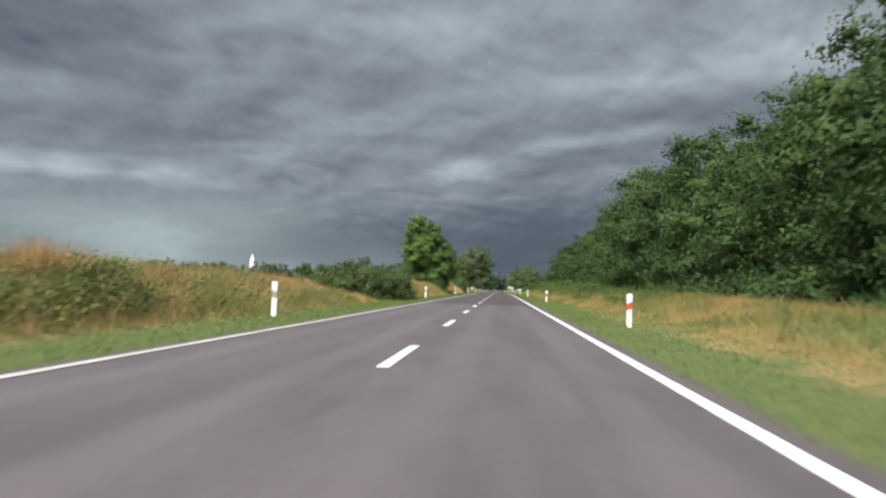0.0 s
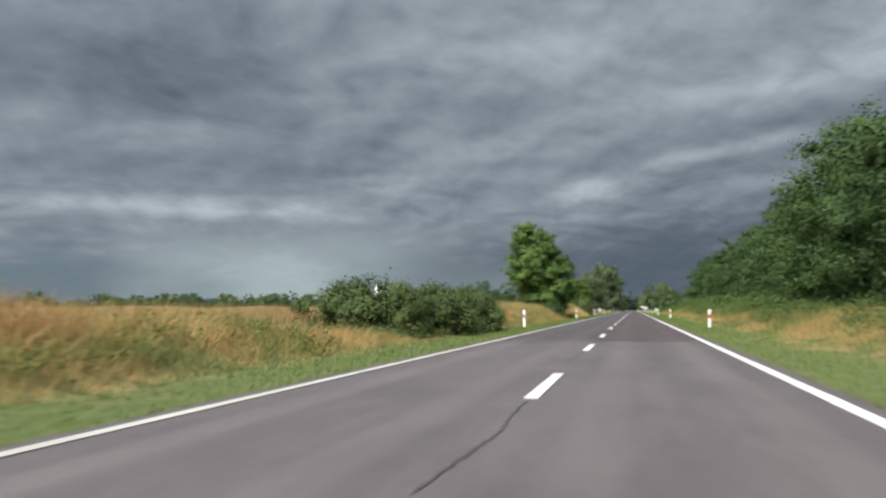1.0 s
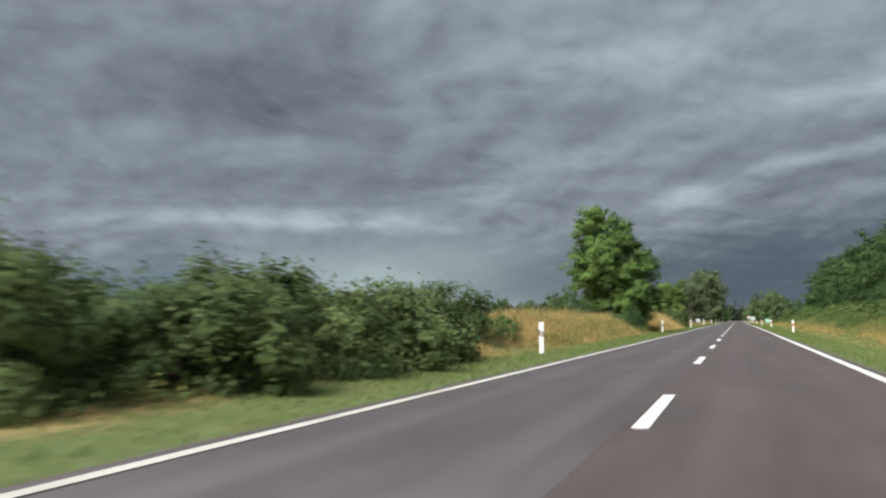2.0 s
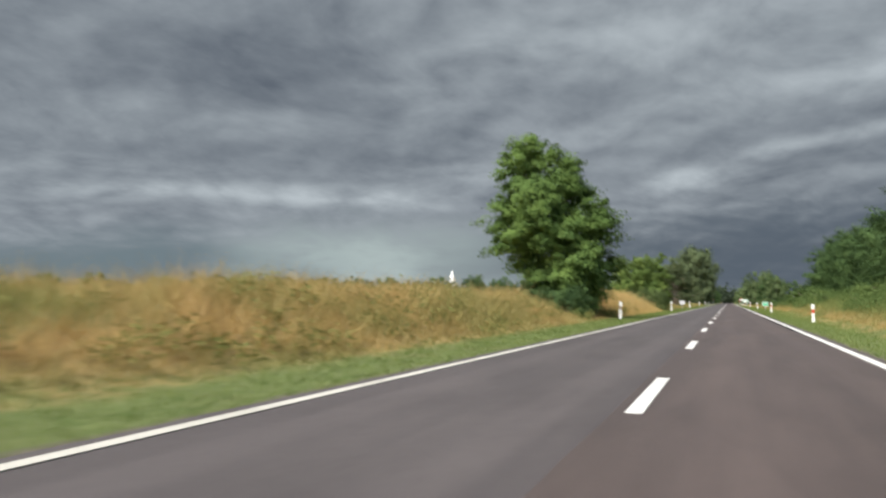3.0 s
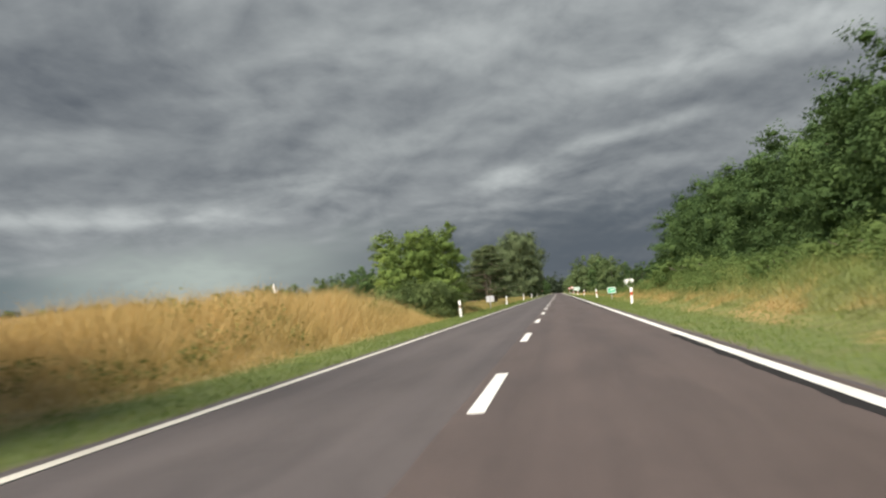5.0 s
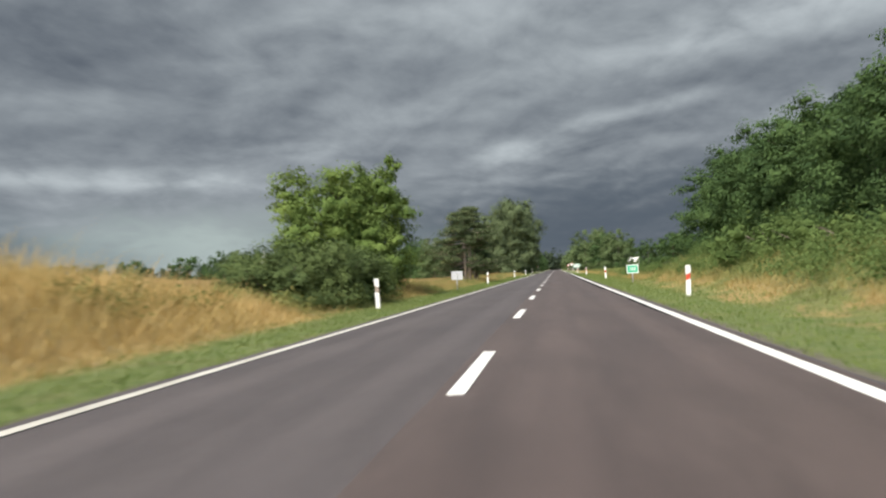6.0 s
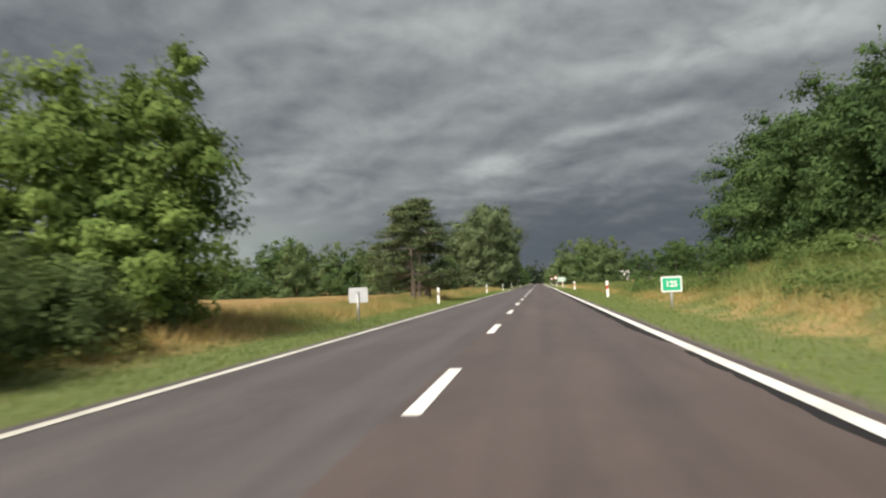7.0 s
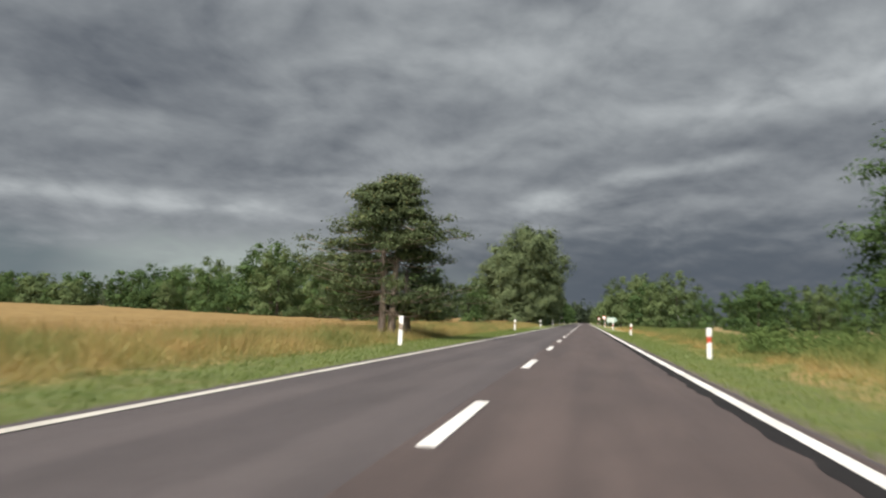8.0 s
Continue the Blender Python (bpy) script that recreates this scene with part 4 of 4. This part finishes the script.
# poplars and trees further along the road
POPLAR_SHAPE = lambda s: float(np.interp(s, (0, 0.12, 0.35, 0.6, 0.8, 0.93, 1.0), (3.4, 4.8, 6.2, 6.4, 5.9, 4.7, 2.6)))  # noqa: E731
poplar = place(broadleaf("poplar_tree", 51, 20.0, POPLAR_SHAPE, M_POPLAR, 400, 90, 0.3, "tall grey-green poplar beside the road", base=0.04, trunk_r=0.4, clump=1.4, squash=0.9, boughs=44, spray=0.1), -10.4, 352.0)
grey = place(broadleaf("poplar_tree", 52, 18.0, POPLAR_SHAPE, M_POPLAR, 200, 40, 0.5, "tall grey-green poplar beside the road", base=0.04, trunk_r=0.4, clump=1.5, boughs=40, spray=0.1, limbed=False, core=0.42), -14.5, 364.0)
for x, y, turn, s in ((-9.5, 382, 60, 0.8), (-12.0, 402, 200, 0.78), (-10, 425, 90, 0.72), (-13, 446, 10, 0.78), (-20, 382, 300, 0.85)):
    again(grey, x, y, turn, s)
for k in range(26):
    y = 455 + k * 12
    again(FAR[k % 2], -11.5 - 4 * (k % 2), y, 77 * k, 1.05)
    again(FAR[(k + 1) % 2], 9.5 + 4 * (k % 2), y - 30, 51 * k, 1.05)
for x, y, turn, s in ((9.0, 405, 0, 1.2), (12.5, 392, 80, 1.2), (15, 410, 200, 1.2), (13.5, 372, 190, 1.0), (13.6, 350, 20, 0.86), (28, 364, 110, 0.8), (29, 346, 30, 0.8), (11.4, 303, 15, 0.74), (25, 322, 75, 0.8), (23, 413, 45, 0.95), (28.5, 409, 130, 0.9), (18.5, 417, 260, 0.95), (21.5, 304, 170, 0.7), (26, 309, 40, 0.66), (31, 313, 140, 0.68), (37, 318, 10, 0.64), (44, 322, 240, 0.66), (51, 318, 99, 0.66), (29, 345, 60, 0.8), (34, 330, 200, 0.75), (40, 336, 300, 0.8), (47, 330, 20, 0.75), (55, 335, 90, 0.8), (64, 330, 160, 0.75), (74, 333, 10, 0.8), (85, 330, 70, 0.8),
                      (-17, 262, 45, 0.62), (-20, 270, 135, 0.68), (-24, 282, 225, 0.66), (-17, 285, 300, 0.7), (-21, 300, 20, 0.75), (-15, 305, 160, 0.6), (-16, 322, 260, 0.7)):
    again(MID[int(abs(x) + y) % 5 // 3], x, y, turn, s)
# a belt of trees beyond the wheat, with a gap
place(FAR[0], -398, 612, 0, 1.3)
place(FAR[1], -410, 618, 50, 1.2)
place(MID[0], -24.5, 292, 120, 0.75)
again(MID[0], -64.6, 389, 60, 1.5)
again(MID[0], -72.5, 393, 160, 1.35)
place(MID[1], -27.5, 283, 20, 0.78)
for k in range(30):
    if math.sin(k * 2.3) > -0.45:
        again(FAR[k % 2], -405 - 6.5 * k + 5 * math.sin(k * 4.1), 612 - 5.5 * k + 8 * math.sin(k * 1.7), 70 * k, 1.5 + 0.5 * math.sin(k * 1.3))
for k in range(74):
    if k in (20, 21, 22) or (k > 22 and math.sin(k * 1.9) < -0.2):
        continue
    t = k / 73
    x = float(np.interp(t, (0, 0.3, 1), (-27, -96, -380))) + 3 * math.sin(k * 5.1)
    y = float(np.interp(t, (0, 0.3, 1), (282, 364, 600))) + 7 * math.sin(k * 3.7)
    kind = MID[1 if k % 3 == 1 else 0] if k < 20 else FAR[k * 7 // 3 % 2]
    again(kind, x, y, 63 * k, (0.56 + 0.2 * math.sin(k * 2.7)) * (1 + 1.3 * t) * (1.2 if k < 8 else 1.0))


def far_woods():
    """The dark line of trees on the horizon, one mesh."""
    rng = np.random.default_rng(61)
    pts = []
    for x0, x1, y0, y1, count, h in ((-900, -60, 720, 820, 300, 13), (-420, -90, 560, 640, 60, 13), (60, 700, 700, 800, 160, 12), (-60, 60, 735, 760, 60, 12)):
        for n in range(count):
            x, y = rng.uniform(x0, x1), rng.uniform(y0, y1)
            hh, r = h * rng.uniform(0.55, 1.25), rng.uniform(3.5, 7)
            p = rng.normal(size=(80, 3))
            p /= np.linalg.norm(p, axis=1)[:, None]
            p *= rng.uniform(0.4, 1, (80, 1)) ** 0.5
            p = p * (r, r, hh * 0.55) + (x, y, hh * 0.5)
            p[:, 2] = np.maximum(p[:, 2], 0.3)
            pts.append(p)
    v, f = leaf_cards(rng, np.concatenate(pts), 2.2)
    return tagged(part("far_woods", mesh_of("far_woods", v, f), M_FAR), "dark line of distant woods on the horizon", "woods", kind="stuff")


far_woods()


# ---------------------------------------------------------------- grass
def blades(name, rng, x, y, height, width, material, label, lean=0.35):
    """Single grass blades, one triangle each, standing on the ground sheet."""
    n = len(x)
    z = ground_z(x, y) - 0.02
    h = height * rng.uniform(0.55, 1.25, n)
    a = rng.uniform(0, 2 * np.pi, n)
    w = width * rng.uniform(0.6, 1.3, n)
    dx, dy = np.cos(a) * w / 2, np.sin(a) * w / 2
    tilt = rng.normal(size=(n, 2)) * lean * h[:, None] * 0.7
    v = np.stack([np.stack([x - dx, y - dy, z], 1), np.stack([x + dx, y + dy, z], 1), np.stack([x + tilt[:, 0] + 0.1 * h, y + tilt[:, 1], z + h], 1)], 1).reshape(-1, 3)
    f = np.arange(3 * n).reshape(-1, 3)
    return tagged(part(name, mesh_of(name, v, f), material), label, "grass", kind="stuff")


def scatter(rng, n, x0, x1, y0, y1):
    return rng.uniform(x0, x1, n), rng.uniform(y0, y1, n)


rng = np.random.default_rng(71)
x, y = scatter(rng, 260000, -13.5, -7.2, 2, 345)
tuft = np.array([noise.noise((a * 0.8, b * 0.55, 3.3)) for a, b in zip(x[::10], y[::10])]).repeat(10)[: len(x)]
blades("tall_grass", rng, x, y, np.clip((-7.0 - x) / 1.2, 0.25, 1) * lerp(y, ((0, 0.66), (40, 0.62), (50, 0.4), (55, 0.2), (76, 0.2), (88, 0.62), (114, 0.6), (118, 0.2), (133, 0.22), (138, 0.7), (164, 0.7), (173, 0.3), (178, 0.25), (194, 0.42), (250, 0.48), (345, 0.4))) * (1.0 + 0.8 * tuft), 0.027, M_TALL, "tall dry straw-coloured grass on the bank", 0.85)
x, y = scatter(rng, 200000, 5.6, 12.5, 12, 345)
tuft = np.array([noise.noise((a * 0.8, b * 0.55, 7.3)) for a, b in zip(x[::10], y[::10])]).repeat(10)[: len(x)]
blades("tall_grass", rng, x, y, np.clip((x - 5.0) / 2.0, 0.25, 1) * (0.38 + 0.4 * tuft), 0.029, M_TALL, "tall dry and green grass on the bank by the wood", 0.85)
for x0, x1, seed in ((-7.6, -5.0, 1), (2.75, 6.0, 2)):
    x, y = scatter(rng, 68000, x0, x1, 2, 300)
    blades("mown_grass", rng, x, y, 0.10, 0.03, M_SHORT, "short mown green grass on the verge")


def weeds(name, rng, count, x0, x1, y0, y1, label, material, tall=1.0):
    """Low leafy weeds in drifts between the grass."""
    pts = []
    for n in range(count):
        x, y = rng.uniform(x0, x1), rng.uniform(y0, y1)
        if noise.noise((x * 0.3, y * 0.12, 1.7)) < 0.02:
            continue
        r, h = rng.uniform(0.25, 0.7), rng.uniform(0.4, 0.95) * tall
        p = rng.normal(size=(84, 3)) * (r * 0.5, r * 0.5, h * 0.3) + (x, y, float(ground_z(x, y)) + h * 0.5)
        pts.append(p)
    v, f = leaf_cards(rng, np.concatenate(pts), 0.085)
    return tagged(part(name, mesh_of(name, v, f), material), label, "weeds", kind="stuff")


for x0, x1, y0, y1, n, tall in ((-10.3, -9.2, 16.4, 19.2, 420, 0.95), (-10.2, -9.4, 23.5, 25.5, 160, 0.75), (-10.1, -9.2, 34.0, 38.0, 420, 0.75)):
    x, y = scatter(rng, n, x0, x1, y0, y1)
    blades("grass_plumes", rng, x, y, tall, 0.05, M_PLUME, "tall reddish dry grass plumes on the bank", 0.5)
weeds("bank_weeds", rng, 330, -9.6, -8.2, 9.5, 21.0, "dark green leafy weeds on the dry bank", M_BANK_WEED, 0.75)
weeds("bank_weeds", rng, 2300, 6.6, 13.5, 40, 240, "green leafy weeds growing on the bank by the wood", M_WEED)
weeds("bank_weeds", rng, 620, -11.5, -7.6, 5, 190, "pale green leafy weeds growing between the dry grass", M_DRY_WEED, 0.65)


def wheat():
    """Standing crop: a bumpy canopy with a straw edge."""
    xs = np.r_[np.arange(-14.0, -30, -1.0), np.arange(-30, -60, -3), np.arange(-60, -260, -12)]
    ysr = np.arange(-30, 420, 1.5)
    gx, gy = np.meshgrid(xs, ysr)
    gz = ground_z(gx, gy) + 0.55 + 0.04 * np.sin(gx * 1.3 + gy * 0.7) + 0.03 * np.sin(gy * 2.1)
    gz[:, 0] = ground_z(gx[:, 0], gy[:, 0]) - 0.05
    verts = np.stack([gx, gy, gz], -1).reshape(-1, 3)
    n = len(xs)
    i = (np.arange(len(ysr) - 1)[:, None] * n + np.arange(n - 1)).ravel()
    me = mesh_of("wheat_field", verts, np.stack([i + 1, i, i + n, i + n + 1], 1), True)
    return tagged(part("wheat_field", me, M_WHEAT), "ripe golden wheat standing in a wide field", "crop field", kind="stuff")


wheat()
x, y = scatter(rng, 65000, -19.0, -13.8, 0, 400)
ob = blades("wheat_stalks", rng, x, y, 0.68, 0.04, M_WHEAT, "ripe golden wheat stalks along the field's edge", 0.15)
